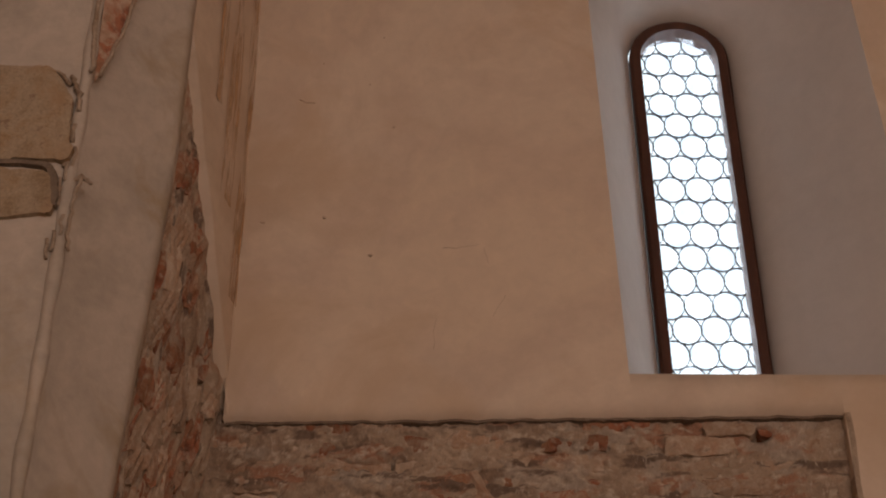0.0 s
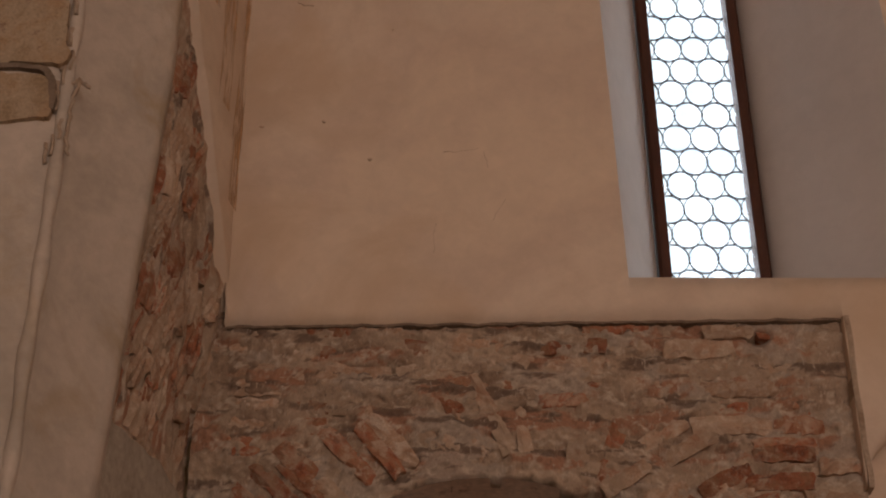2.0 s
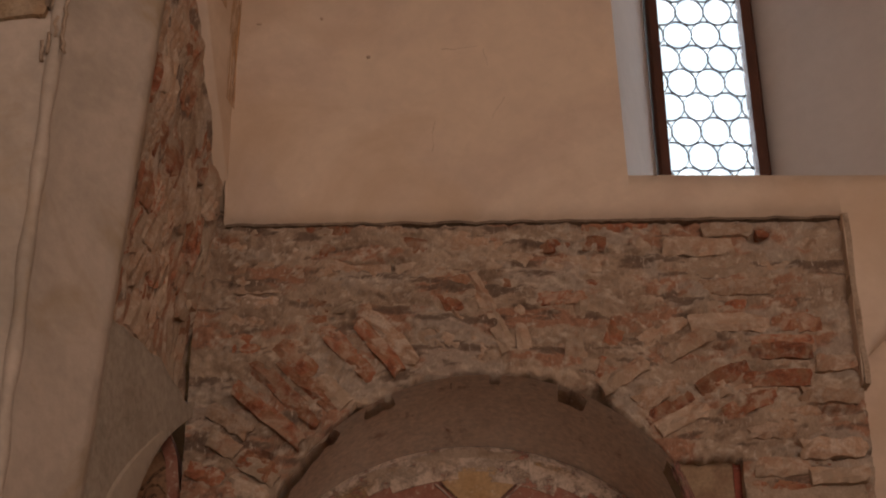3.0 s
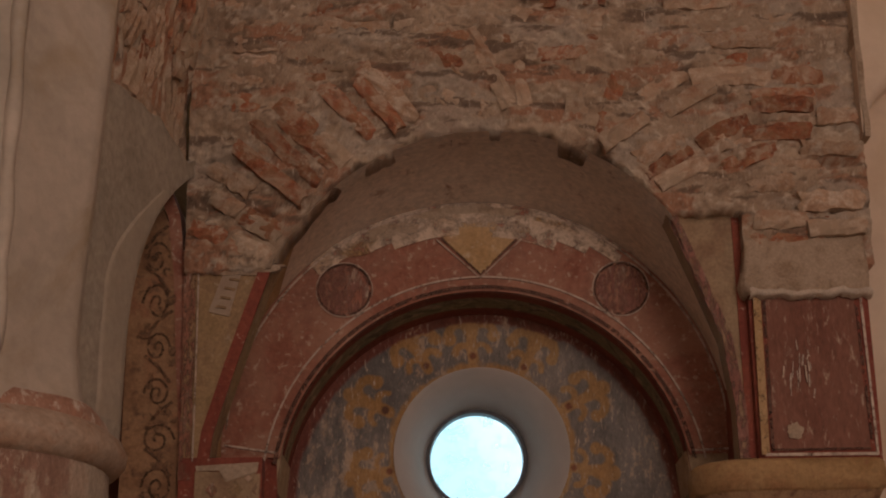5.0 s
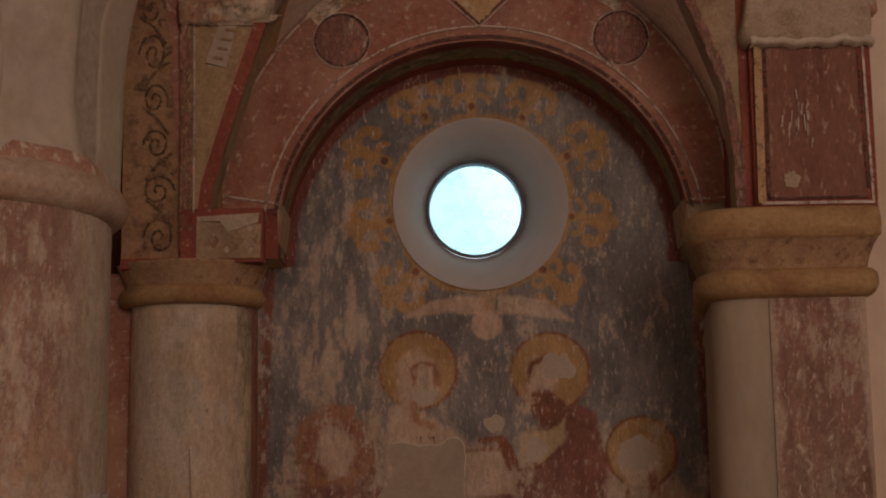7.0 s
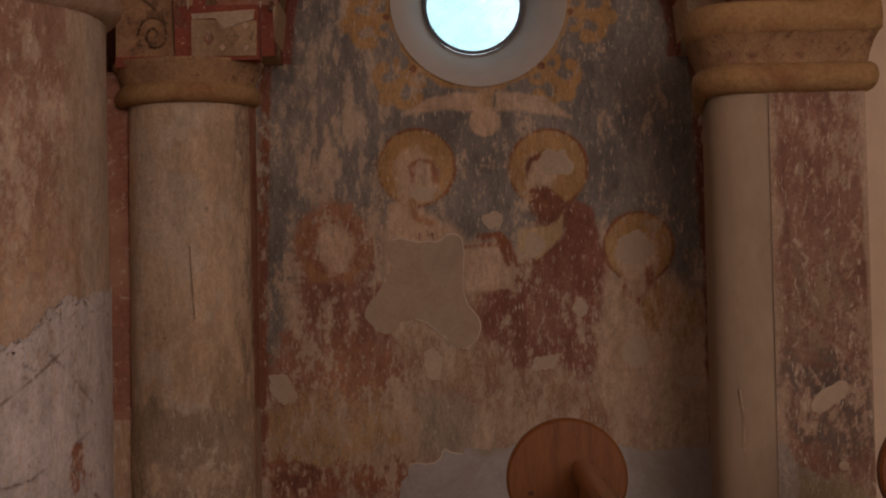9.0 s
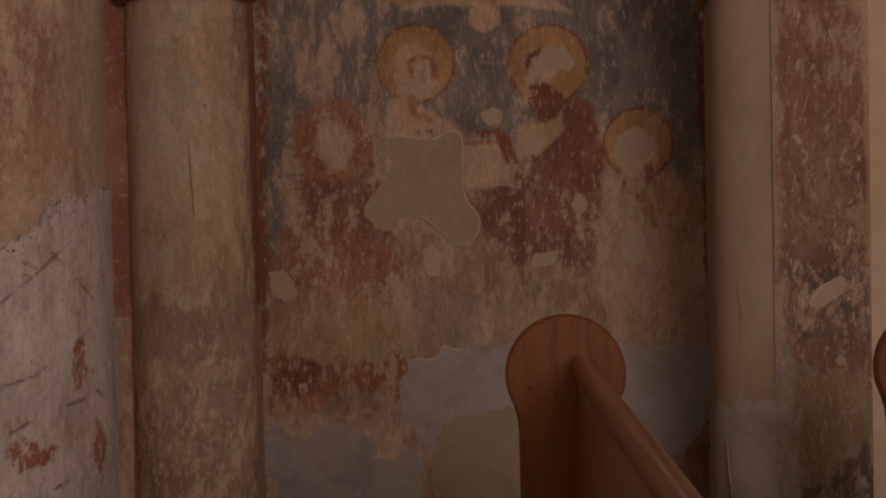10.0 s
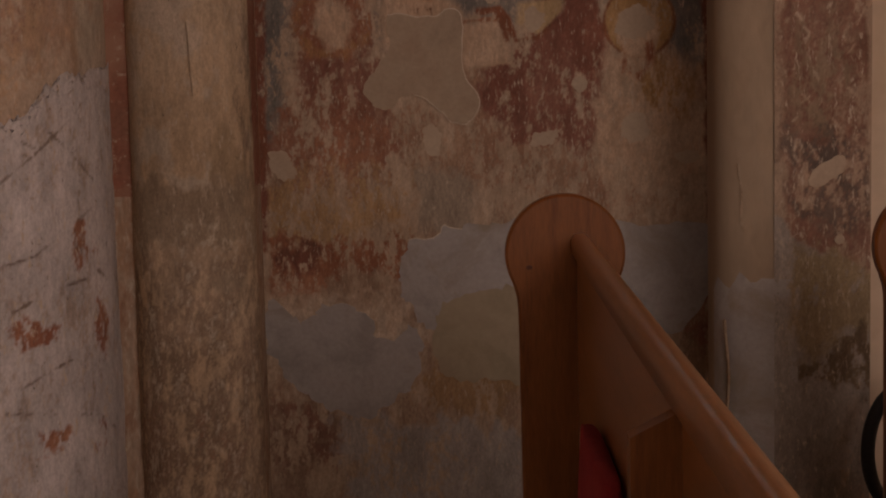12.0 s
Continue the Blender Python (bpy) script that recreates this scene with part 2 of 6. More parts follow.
# worn paint, which lets the plaster under it show through its losses
P_RED = mat("worn_red_paint", [(0.27, 0.12, 0.08), (0.33, 0.165, 0.11)], 9, bump=0.3, wear=0.54, wear_scale=24, stretch=(1.7, 1, 0.6), fleck=(0.5, 0.39, 0.3), fleck_amt=0.36, fleck_scale=26)
P_PURPLE = mat("worn_maroon_paint", [(0.24, 0.11, 0.085), (0.3, 0.15, 0.115)], 9, bump=0.3, wear=0.53, wear_scale=24, stretch=(1.7, 1, 0.6), fleck=(0.5, 0.39, 0.3), fleck_amt=0.36, fleck_scale=26)
P_OCHRE = mat("worn_ochre_paint", [(0.39, 0.245, 0.12), (0.44, 0.285, 0.15), (0.36, 0.215, 0.105)], 9, bump=0.3, wear=0.28, wear_scale=22, fleck=(0.44, 0.35, 0.27), fleck_amt=0.2, fleck_scale=26)
P_OCHRE2 = mat("faded_ochre_paint", [(0.41, 0.27, 0.14), (0.37, 0.23, 0.12)], 7, bump=0.3, wear=0.58, wear_scale=18)
P_PALE = mat("pale_flesh_paint", [(0.5, 0.36, 0.26), (0.44, 0.29, 0.2)], 9, bump=0.2, wear=0.4, wear_scale=20)
P_DARK = mat("dark_outline_paint", [(0.13, 0.07, 0.05), (0.18, 0.09, 0.065)], 9, bump=0.2, wear=0.5, wear_scale=25)
P_WORN = mat("rubbed_bare_plaster", [(0.52, 0.4, 0.3), (0.6, 0.47, 0.36), (0.5, 0.36, 0.25)], 8, bump=0.3, wear=0.44, wear_scale=10)
P_SCROLL = mat("faded_scroll_paint", [(0.17, 0.09, 0.05), (0.23, 0.13, 0.075)], 9, bump=0.2, wear=0.56, wear_scale=22)
P_LINE = mat("pale_outline_paint", [(0.58, 0.47, 0.38), (0.5, 0.38, 0.3)], 12, bump=0.2, wear=0.38, wear_scale=20)
P_GREEN = mat("olive_ornament_paint", [(0.16, 0.14, 0.08), (0.26, 0.2, 0.11), (0.12, 0.09, 0.06)], 16, bump=0.3, fleck=(0.4, 0.29, 0.18), fleck_amt=0.5, fleck_scale=22)
P_ORANGE = mat("orange_wall_stain", [(0.6, 0.35, 0.17), (0.62, 0.41, 0.24)], 5, bump=0.2, wear=0.62, wear_scale=9, stretch=(3, 3, 0.25))
M_SCROLL = mat("brown_scroll_fresco", [(0.24, 0.13, 0.07), (0.34, 0.2, 0.11), (0.29, 0.14, 0.08)], 8, bump=0.3, fleck=(0.14, 0.08, 0.05), fleck_amt=0.45, fleck_scale=24)
M_OLIVE = mat("olive_ochre_fresco", [(0.28, 0.19, 0.095), (0.36, 0.24, 0.13), (0.24, 0.15, 0.085)], 6, bump=0.3, fleck=(0.46, 0.36, 0.26), fleck_amt=0.25, fleck_scale=24)
M_SPAN = mat("brown_tan_fresco", [(0.28, 0.19, 0.115), (0.35, 0.245, 0.15), (0.25, 0.155, 0.095)], 6, bump=0.3, fleck=(0.27, 0.14, 0.09), fleck_amt=0.2)
M_SPRING = mat("springer_plaster", [(0.4, 0.33, 0.255), (0.46, 0.385, 0.3)], 3, bump=0.4, bscale=35, grain=0.1)
M_BLOCK = mat("scratched_red_fresco", [(0.17, 0.07, 0.048), (0.22, 0.1, 0.07), (0.2, 0.09, 0.062)], 5, bump=0.35, bscale=60, fleck=(0.42, 0.31, 0.23), fleck_amt=0.34, fleck_scale=38, stretch=(1.8, 1, 0.6))
M_LIP = mat("white_plaster_lip", [(0.5, 0.4, 0.31), (0.6, 0.5, 0.4)], 14, bump=0.8, bscale=50)
M_CRACK = mat("crack_shadow", [(0.46, 0.34, 0.25), (0.53, 0.4, 0.3)], 9, bump=0.2)
# limewash with its colour lowered to dim the right-hand pier
M_COLR = mat("dimmed_limewash", [(0.3, 0.225, 0.16), (0.37, 0.28, 0.2), (0.33, 0.245, 0.175)], 2.2, bump=0.3, bscale=30, stain=(0.34, 0.26, 0.19), stain_scale=2.5, stretch=(1, 1, 0.4), grain=0.12)
M_TORUS = mat("worn_torus_paint", [(0.36, 0.25, 0.18), (0.43, 0.32, 0.24), (0.38, 0.24, 0.16)], 5, bump=0.4, fleck=(0.3, 0.15, 0.09), fleck_amt=0.3, fleck_scale=18)
M_CAPDK = mat("capital_ornament", [(0.3, 0.17, 0.1), (0.38, 0.24, 0.13), (0.26, 0.14, 0.08)], 9, bump=0.4, fleck=(0.17, 0.09, 0.055), fleck_amt=0.45, fleck_scale=26)
M_LOSS = mat("pale_loss_plaster", [(0.43, 0.33, 0.245), (0.48, 0.38, 0.285)], 6, bump=0.3, bscale=40, grain=0.1)
M_BROKEN = mat("broken_plaster", [(0.36, 0.265, 0.185), (0.43, 0.325, 0.235), (0.3, 0.21, 0.14)], 10, bump=0.9, bscale=50)

M_BAREBLOCK = mat("bare_ochre_block", [(0.3, 0.21, 0.125), (0.4, 0.3, 0.2), (0.34, 0.22, 0.12)], 9, bump=0.7, bscale=40, stain=(0.36, 0.23, 0.13), stain_scale=5, fleck=(0.2, 0.12, 0.08), fleck_amt=0.2, fleck_scale=20)
M_OLIVEFILL = mat("olive_repair_plaster", [(0.3, 0.245, 0.17), (0.36, 0.295, 0.21), (0.33, 0.265, 0.19)], 4, bump=0.2, bscale=30, grain=0.07)
# dark tone for the block joint and for shade painted under the plaster lip
M_JOINTSHADE = mat("dark_joint_and_lip_shade", [(0.16, 0.115, 0.08), (0.24, 0.175, 0.125)], 20, bump=0.8)

# ---- the large structure ----
YB, YA, YT = 4.3, 4.8, 5.05          # brick face, archivolt face, back of the niche


def slab(name, mt, label, kind_word, x0, x1, y0, y1, z0, z1):
    bm = bmesh.new()
    box(bm, x0, x1, y0, y1, z0, z1)
    return tagged(part(name, bm, mt), label, kind_word, kind="structure")


slab("floor", M_FLOOR, "unseen church floor, paled to bounce light upward", "floor", -5.4, 5.4, -4.4, 5.8, -0.2, 0.0)
slab("ceiling", M_WHITE, "plain whitewashed church ceiling", "ceiling", -5.4, 5.4, -4.4, 5.8, 7.5, 7.8)
slab("wall_south", M_PLASTER, "plain limewashed wall behind the pews", "wall", -5.4, 5.4, -4.4, -4.0, 0, 7.5)
slab("wall_west", M_PLASTER, "plain limewashed side wall of the church", "wall", -5.4, -5.0, -4.0, 5.8, 0, 7.5)
slab("wall_east", M_PLASTER, "plain limewashed side wall of the church", "wall", 5.0, 5.4, -4.0, 5.8, 0, 7.5)
slab("wall_backing", M_PLASTER, "plain wall behind the plastered pier", "wall", -5.0, -0.98, 4.9, 5.3, 0, 7.5)

# the upper wall with the splayed window opening
OX0, OX1, OZ, OC, OR = 0.55, 1.51, 3.864, 5.45, 0.48
OM = (OX0 + OX1) / 2


def open_top(x):
    return OC + math.sqrt(max(0.0, OR * OR - (x - OM) ** 2))


def splay_lean(x, z):
    """The old opening leans a little: its jambs drift sideways with height."""
    near = max(0.0, 1 - min(abs(x - OX0), abs(x - OX1)) / 0.15)
    lean = 0.026 - 0.033 * (z - 3.864) if x < OM else 0.05 - 0.05 * (z - 3.864)
    return x + near * max(-0.03, min(0.05, lean)) if z < 7.0 else x


def plaster_low(x):
    return 3.715 + 0.016 * x + wob(x, 0, 0, 14, 0.006) + wob(x, 5, 0, 60, 0.004)


def build_upper_wall():
    w = thing("wall_north", "limewashed church wall above exposed brick with tall window", "wall", kind="structure")
    bm = bmesh.new()
    y, yb = YB - 0.034, YB + 0.38
    hi = lambda x: 7.5
    columns(bm, xs_from(-0.665, OX0, 0.02), plaster_low, hi, y, yb, 0.05, 0.007)
    columns(bm, xs_from(OX0, 1.222, 0.02), plaster_low, lambda x: OZ, y, yb, 0.05, 0.007)
    columns(bm, xs_from(OX0, OX1, 0.03), open_top, hi, y, yb, 0.08, 0.006)
    edge = lambda z: 1.235
    under = lambda x: 3.17 + 0.35 * math.sqrt(max(0.0, min(1.0, (x - 1.225) / 0.35)))
    columns(bm, xs_from(1.222, OX1, 0.02), under, lambda x: OZ, y, yb, 0.05, 0.007)
    columns(bm, xs_from(OX1, 5.0, 0.2), lambda x: 3.52, hi, y, yb, 0.2, 0.006)
    for v in bm.verts:
        v.co.x = splay_lean(v.co.x, v.co.z)
    part("plaster_wall", bm, M_PLASTER, w, "warm limewashed plaster", True)
    bm = bmesh.new()
    columns(bm, xs_from(1.155, 5.0, 0.08), lambda x: 0.0, lambda x: 3.6, YB + 0.14, YB + 0.5, 0.1, 0.006)
    part("lower_wall", bm, M_PLASTER, w, "pale plaster of the adjoining bay", True)
    # the arris of broken plaster beside the exposed brick
    bm = bmesh.new()
    pts = [(1.232 + wob(0, 0, z, 7, 0.008), z) for z in xs_from(3.17, 3.73, 0.03)]
    strip(bm, pts, 0.016, YB - 0.038, 0.06)
    part("plaster_edge", bm, M_BROKEN, w, "chipped pale plaster edge")
    # dark strip painted in as the shade line below the proud plaster
    bm = bmesh.new()
    strip(bm, [(x, plaster_low(x) - 0.004 + wob(x, 2, 0, 25, 0.003)) for x in xs_from(-0.66, 1.232, 0.012)], 0.009, YB - 0.012, 0.03)
    part("open_joint", bm, M_JOINTSHADE, w, "dark painted shade line under the plaster edge")
    # fine cracks in the limewash
    rng = random.Random(12)
    for x0, z0, n, dx, dz in ((0.0, 4.33, 9, 0.016, 0.001), (0.135, 4.335, 6, 0.004, -0.012), (-0.02, 4.06, 6, 0.0, -0.02), (-0.5, 4.95, 5, 0.012, -0.004), (0.2, 4.15, 5, -0.01, -0.02)):
        bm = bmesh.new()
        pts = []
        for i in range(n):
            pts.append((x0, z0))
            x0 += dx + rng.uniform(-0.006, 0.006)
            z0 += dz + rng.uniform(-0.006, 0.006)
        strip(bm, pts, 0.0016, YB - 0.0365, 0.02)
        part("crack", bm, M_CRACK, w, "hairline crack")
    for i in range(8):
        bm = bmesh.new()
        x, z = rng.uniform(-0.6, 0.4), rng.uniform(4.0, 5.6)
        blob(bm, x, z, rng.uniform(0.003, 0.009), rng.uniform(0.002, 0.005), YB - 0.037, 0.02, 0.5, i, 10)
        part("chip", bm, M_CRACK, w)
    return w


W_NORTH = build_upper_wall()

WX0, WX1, WZ0, WZ1, WY = 0.736, 1.118, 3.88, 5.68, 4.68


def win_outline(x0, x1, z0, z1, n=24, y=WY):
    r, c = (x1 - x0) / 2, (x0 + x1) / 2
    side = [z0 + (z1 - r - z0) * k / 8 for k in range(8)]
    pts = [(x0, y, z) for z in side]
    pts += [(c - r * math.cos(math.pi * i / n), y, z1 - r + r * math.sin(math.pi * i / n)) for i in range(n + 1)]
    return pts + [(x1, y, z) for z in reversed(side)]


def win_lean(z):
    return -0.011 * (z - 4.1)


def build_splay():
    bm = bmesh.new()
    n = 24
    yo = YB - 0.03
    side = [OZ + (OC - OZ) * k / 8 for k in range(8)]
    outer = [(OX0, yo, z) for z in side]
    outer += [(OM - OR * math.cos(math.pi * i / n), yo, OC + OR * math.sin(math.pi * i / n)) for i in range(n + 1)]
    outer += [(OX1, yo, z) for z in reversed(side)]
    outer = [(splay_lean(x, z), y, z) for x, y, z in outer]
    inner = win_outline(WX0 - 0.005, WX1 + 0.005, WZ0, WZ1 + 0.005, n)
    inner = [(x + win_lean(z), y, z) for x, y, z in inner]
    deep = [(x, WY + 0.03, z) for x, y, z in inner]
    rings = [outer]
    for k in range(1, 8):
        u = k / 7
        rings.append([tuple(a + (b - a) * u for a, b in zip(p, q)) for p, q in zip(outer, inner)])
    loft(bm, rings + [deep])
    part("window_splay", bm, M_WHITE, W_NORTH, "cool white plastered window splay", True)


build_splay()


def lathe_xz(bm, cx, cz, y, prof, n=20, sz=1.0):
    loft(bm, [[(cx + rr * math.cos(2 * math.pi * i / n), y + dy, cz + sz * rr * math.sin(2 * math.pi * i / n)) for i in range(n)] for rr, dy in prof])


def build_window():
    w = thing("window_1", "tall round-headed window with leaded bottle-glass roundels", "window", kind="structure")
    bm = bmesh.new()
    fo = win_outline(WX0, WX1, WZ0, WZ1)
    fi = win_outline(WX0 + 0.042, WX1 - 0.042, WZ0, WZ1 - 0.042)
    sh = lambda r, dy: [(x, y + dy, z) for x, y, z in r]
    fm = [tuple(0.75 * a + 0.25 * b for a, b in zip(p, q)) for p, q in zip(fo, fi)]
    loft(bm, [sh(fo, 0.06), sh(fo, -0.012), sh(fm, -0.024), sh(fi, -0.018), sh(fi, 0.06)], False)
    part("window_frame", bm, M_FRAME, w, "dark reddish-brown wooden frame")
    gx0, gx1, top = WX0 + 0.042, WX1 - 0.042, WZ1 - 0.042
    c, rr = (gx0 + gx1) / 2, (gx1 - gx0) / 2
    bm = bmesh.new()
    bm.faces.new([bm.verts.new(p) for p in win_outline(gx0, gx1, WZ0, top, y=WY + 0.035)])
    part("pane", bm, M_GLASS, w, "clear wavy old glass").visible_shadow = False
    r, p, dz, sz = 0.0508, 0.1005, 0.1005, 1.12

    def inside(x, z):
        return gx0 <= x <= gx1 and (z < top - rr or math.hypot(x - c, z - top + rr) < rr)
    row = 0
    z = 4.188 - 3 * dz
    while z < top + r:
        x = 0.9 - 3 * p + (p / 2 if row % 2 == 0 else 0)
        while x < gx1 + p:
            bm = bmesh.new()
            pr, N = [], 28
            for i in range(N + 1):
                a = 2 * math.pi * i / N
                q = (x + r * math.cos(a), z + sz * r * math.sin(a))
                if inside(*q) and q[1] > WZ0:
                    pr.append(q)
                else:
                    if len(pr) > 1:
                        strip(bm, pr, 0.0032, WY + 0.026, 0.008)
                    pr = []
            if len(pr) > 1:
                strip(bm, pr, 0.0032, WY + 0.026, 0.008)
            # little bar joining this ring to its neighbour
            if inside(x + p / 2, z):
                strip(bm, [(x + p / 2 - 0.003, z), (x + p / 2 + 0.003, z)], 0.009, WY + 0.021, 0.014)
            if len(bm.verts):
                part("lead_came", bm, M_LEAD, w)
            else:
                bm.free()
            if inside(x - 0.6 * r, z) and inside(x + 0.6 * r, z) and z > WZ0:
                bm = bmesh.new()
                lathe_xz(bm, x, z, WY + 0.032, [(r * 0.98, 0), (r * 0.8, -0.002), (r * 0.3, -0.003), (0.009, -0.006), (0.002, -0.009)], sz=sz)
                part("roundel", bm, M_GLASS, w, smooth=True).visible_shadow = False
            x += p
        z += dz
        row += 1
    for ob in w.children:
        for v in ob.data.vertices:
            v.co.x += win_lean(v.co.z)


build_window()

# daylight sky outside the openings
slab("backdrop", glow("daylight_sky", (0.84, 0.94, 1.0), 1.4), "bright overcast daylight sky outside the windows", "sky", -3, 5, 8.0, 8.1, 0, 12)

# ---- worn wall painting: pigment laid on a fine sheet of plaster ----
def lattice(i, j, seed):
    v = np.sin(i * 127.1 + j * 311.7 + seed * 74.7) * 43758.5453
    return v - np.floor(v)


def fbm(x, z, sx, sz, seed, octaves=5, gain=0.55):
    """Layered value noise, about 0 to 1, with sx and sz cells to the metre."""
    tot, amp, norm = np.zeros_like(x), 1.0, 0.0
    for k in range(octaves):
        u, v = x * sx * 2 ** k + 13.7 * k, z * sz * 2 ** k + 7.3 * k
        i, j = np.floor(u), np.floor(v)
        fu, fv = u - i, v - j
        fu, fv = fu * fu * (3 - 2 * fu), fv * fv * (3 - 2 * fv)
        lo = lattice(i, j, seed + k) * (1 - fu) + lattice(i + 1, j, seed + k) * fu
        hi = lattice(i, j + 1, seed + k) * (1 - fu) + lattice(i + 1, j + 1, seed + k) * fu
        tot += amp * (lo * (1 - fv) + hi * fv)
        norm += amp
        amp *= gain
    return np.clip((tot / norm - 0.5) * 2.3 + 0.5, 0, 1)


def in_oval(x, z, cx, cz, rx, rz, tilt=0.0):
    """Depth inside an oval, in metres, negative outside."""
    c, s = math.cos(tilt), math.sin(tilt)
    u, v = (x - cx) * c + (z - cz) * s, -(x - cx) * s + (z - cz) * c
    return (1 - np.sqrt((u / rx) ** 2 + (v / rz) ** 2)) * min(rx, rz)


def near_line(x, z, pts, w):
    """Depth inside a line of width w along points."""
    best = np.full_like(x, 9.0)
    for (ax, az), (bx, bz) in zip(pts, pts[1:]):
        dx, dz = bx - ax, bz - az
        k = np.clip(((x - ax) * dx + (z - az) * dz) / (dx * dx + dz * dz + 1e-9), 0, 1)
        best = np.minimum(best, np.hypot(x - ax - k * dx, z - az - k * dz))
    return w / 2 - best


def in_shape(x, z, pts):
    """Depth inside a closed outline."""
    inside = np.zeros(x.shape, bool)
    for (ax, az), (bx, bz) in zip(pts, pts[1:] + pts[:1]):
        cut = (az > z) != (bz > z)
        inside ^= cut & (x < (bx - ax) * (z - az) / (bz - az + 1e-12) + ax)
    d = -near_line(x, z, pts + pts[:1], 0.0)
    return np.where(inside, d, -d)


class Sheet:
    """A plaster sheet in the x-z plane whose pigment is laid on layer by layer."""
    def __init__(self, x0, x1, z0, z1, step, seed):
        self.nx, self.nz, self.seed = round((x1 - x0) / step) + 1, round((z1 - z0) / step) + 1, seed
        gx, gz = np.meshgrid(np.linspace(x0, x1, self.nx), np.linspace(z0, z1, self.nz))
        self.x, self.z = gx.ravel(), gz.ravel()
        x, z = self.x, self.z
        self.streak = fbm(x, z, 26, 8, seed + 1, 5, 0.62)
        self.patch = fbm(x, z, 9, 7, seed + 2, 6, 0.6)
        self.fine = fbm(x, z, 62, 30, seed + 3, 4, 0.85)
        self.edge = fbm(x, z, 22, 18, seed + 4, 5, 0.65) - 0.5
        self.tone = fbm(x, z, 6, 5, seed + 5, 6, 0.6)
        self.wear = np.clip(0.29 * self.streak + 0.26 * self.patch + 0.45 * self.fine, 0, 1)
        self.rgb = np.zeros((x.size, 3))

    def lay(self, depth, dark, light, cover=0.8, soft=0.02, rag=0.03, wear=None):
        w = self.wear if wear is None else wear
        m = np.clip((depth + rag * self.edge) / soft + 0.5, 0, 1)
        keep = np.clip((cover - w) / 0.17 + 0.5, 0, 1)
        a = (m * keep)[:, None]
        t = self.tone[:, None]
        self.rgb = self.rgb * (1 - a) + a * (np.array(dark) * (1 - t) + np.array(light) * t)

    def mesh(self, name, y, material, parent, label, hole=None, bend=None):
        me = bpy.data.meshes.new(name)
        n = self.x.size
        relief = 0.0025 * (self.patch - 0.5) + 0.0012 * (self.fine - 0.5)
        co = np.stack([self.x, y + relief, self.z] if bend is None else bend(self.x, self.z, relief), 1)
        i = np.arange(n).reshape(self.nz, self.nx)
        quads = np.stack([i[:-1, :-1], i[:-1, 1:], i[1:, 1:], i[1:, :-1]], -1).reshape(-1, 4)
        if hole:
            out = np.hypot(self.x - hole[0], self.z - hole[1]) > hole[2]
            quads = quads[out[quads].all(1)]
        me.vertices.add(n)
        me.vertices.foreach_set("co", co.ravel())
        me.loops.add(quads.size)
        me.loops.foreach_set("vertex_index", quads.ravel())
        me.polygons.add(len(quads))
        me.polygons.foreach_set("loop_start", np.arange(0, quads.size, 4))
        me.update(calc_edges=True)
        me.polygons.foreach_set("use_smooth", np.ones(len(quads), bool))
        self.rgb *= (0.78 + 0.26 * self.streak + 0.22 * fbm(self.x, self.z, 110, 34, self.seed + 9, 3, 0.8))[:, None]
        at = me.color_attributes.new("pigment", "FLOAT_COLOR", "POINT")
        at.data.foreach_set("color", np.concatenate([self.rgb, np.ones((n, 1))], 1).ravel())
        me.materials.append(material)
        ob = new(name, me)
        ob.parent = parent
        ob["label"] = label
        return ob


def fresco_mat(name="painted_lime_fresco", bump=0.45, bscale=55):
    """Lime fresco: the pigment of the sheet, broken by fine grain, pale scratches and relief."""
    m = mat(name, [(0.4, 0.3, 0.2), (0.5, 0.4, 0.3)], 4, bump=bump, bscale=bscale)
    nd, ln = m.node_tree.nodes, m.node_tree.links
    at = nd.new("ShaderNodeVertexColor")
    at.layer_name = "pigment"
    tc = nd.new("ShaderNodeTexCoord")

    def layer(scale, stretch, lo, hi, detail):
        mp = nd.new("ShaderNodeMapping")
        mp.inputs["Scale"].default_value = stretch
        ln.new(tc.outputs["Object"], mp.inputs[0])
        n = nd.new("ShaderNodeTexNoise")
        n.inputs["Scale"].default_value, n.inputs["Detail"].default_value = scale, detail
        n.inputs["Roughness"].default_value = 0.7
        ln.new(mp.outputs[0], n.inputs["Vector"])
        r = nd.new("ShaderNodeMapRange")
        r.inputs[1].default_value, r.inputs[2].default_value = lo, hi
        ln.new(n.outputs[0], r.inputs[0])
        return r.outputs[0]

    def mixed(a, b, f, mode="MIX", k=1.0):
        x = nd.new("ShaderNodeMix")
        x.data_type, x.blend_type = "RGBA", mode
        ln.new(a, x.inputs[6])
        if isinstance(b, tuple):
            x.inputs[7].default_value = (*b, 1)
        else:
            ln.new(b, x.inputs[7])
        if f is None:
            x.inputs[0].default_value = k
        else:
            ln.new(f, x.inputs[0])
        return x.outputs[2]
    grain = layer(150, (1.3, 1, 0.7), 0.2, 0.8, 4)
    g = nd.new("ShaderNodeMapRange")
    g.inputs[3].default_value, g.inputs[4].default_value = 0.74, 1.26
    ln.new(grain, g.inputs[0])
    col = mixed(at.outputs[0], g.outputs[0], None, "MULTIPLY")
    col = mixed(col, (0.5, 0.4, 0.31), layer(42, (2.0, 1, 0.6), 0.57, 0.66, 9))
    col = mixed(col, (0.13, 0.09, 0.065), layer(60, (1.6, 1, 0.7), 0.61, 0.72, 9))
    ln.new(col, nd["Principled BSDF"].inputs["Base Color"])
    return m


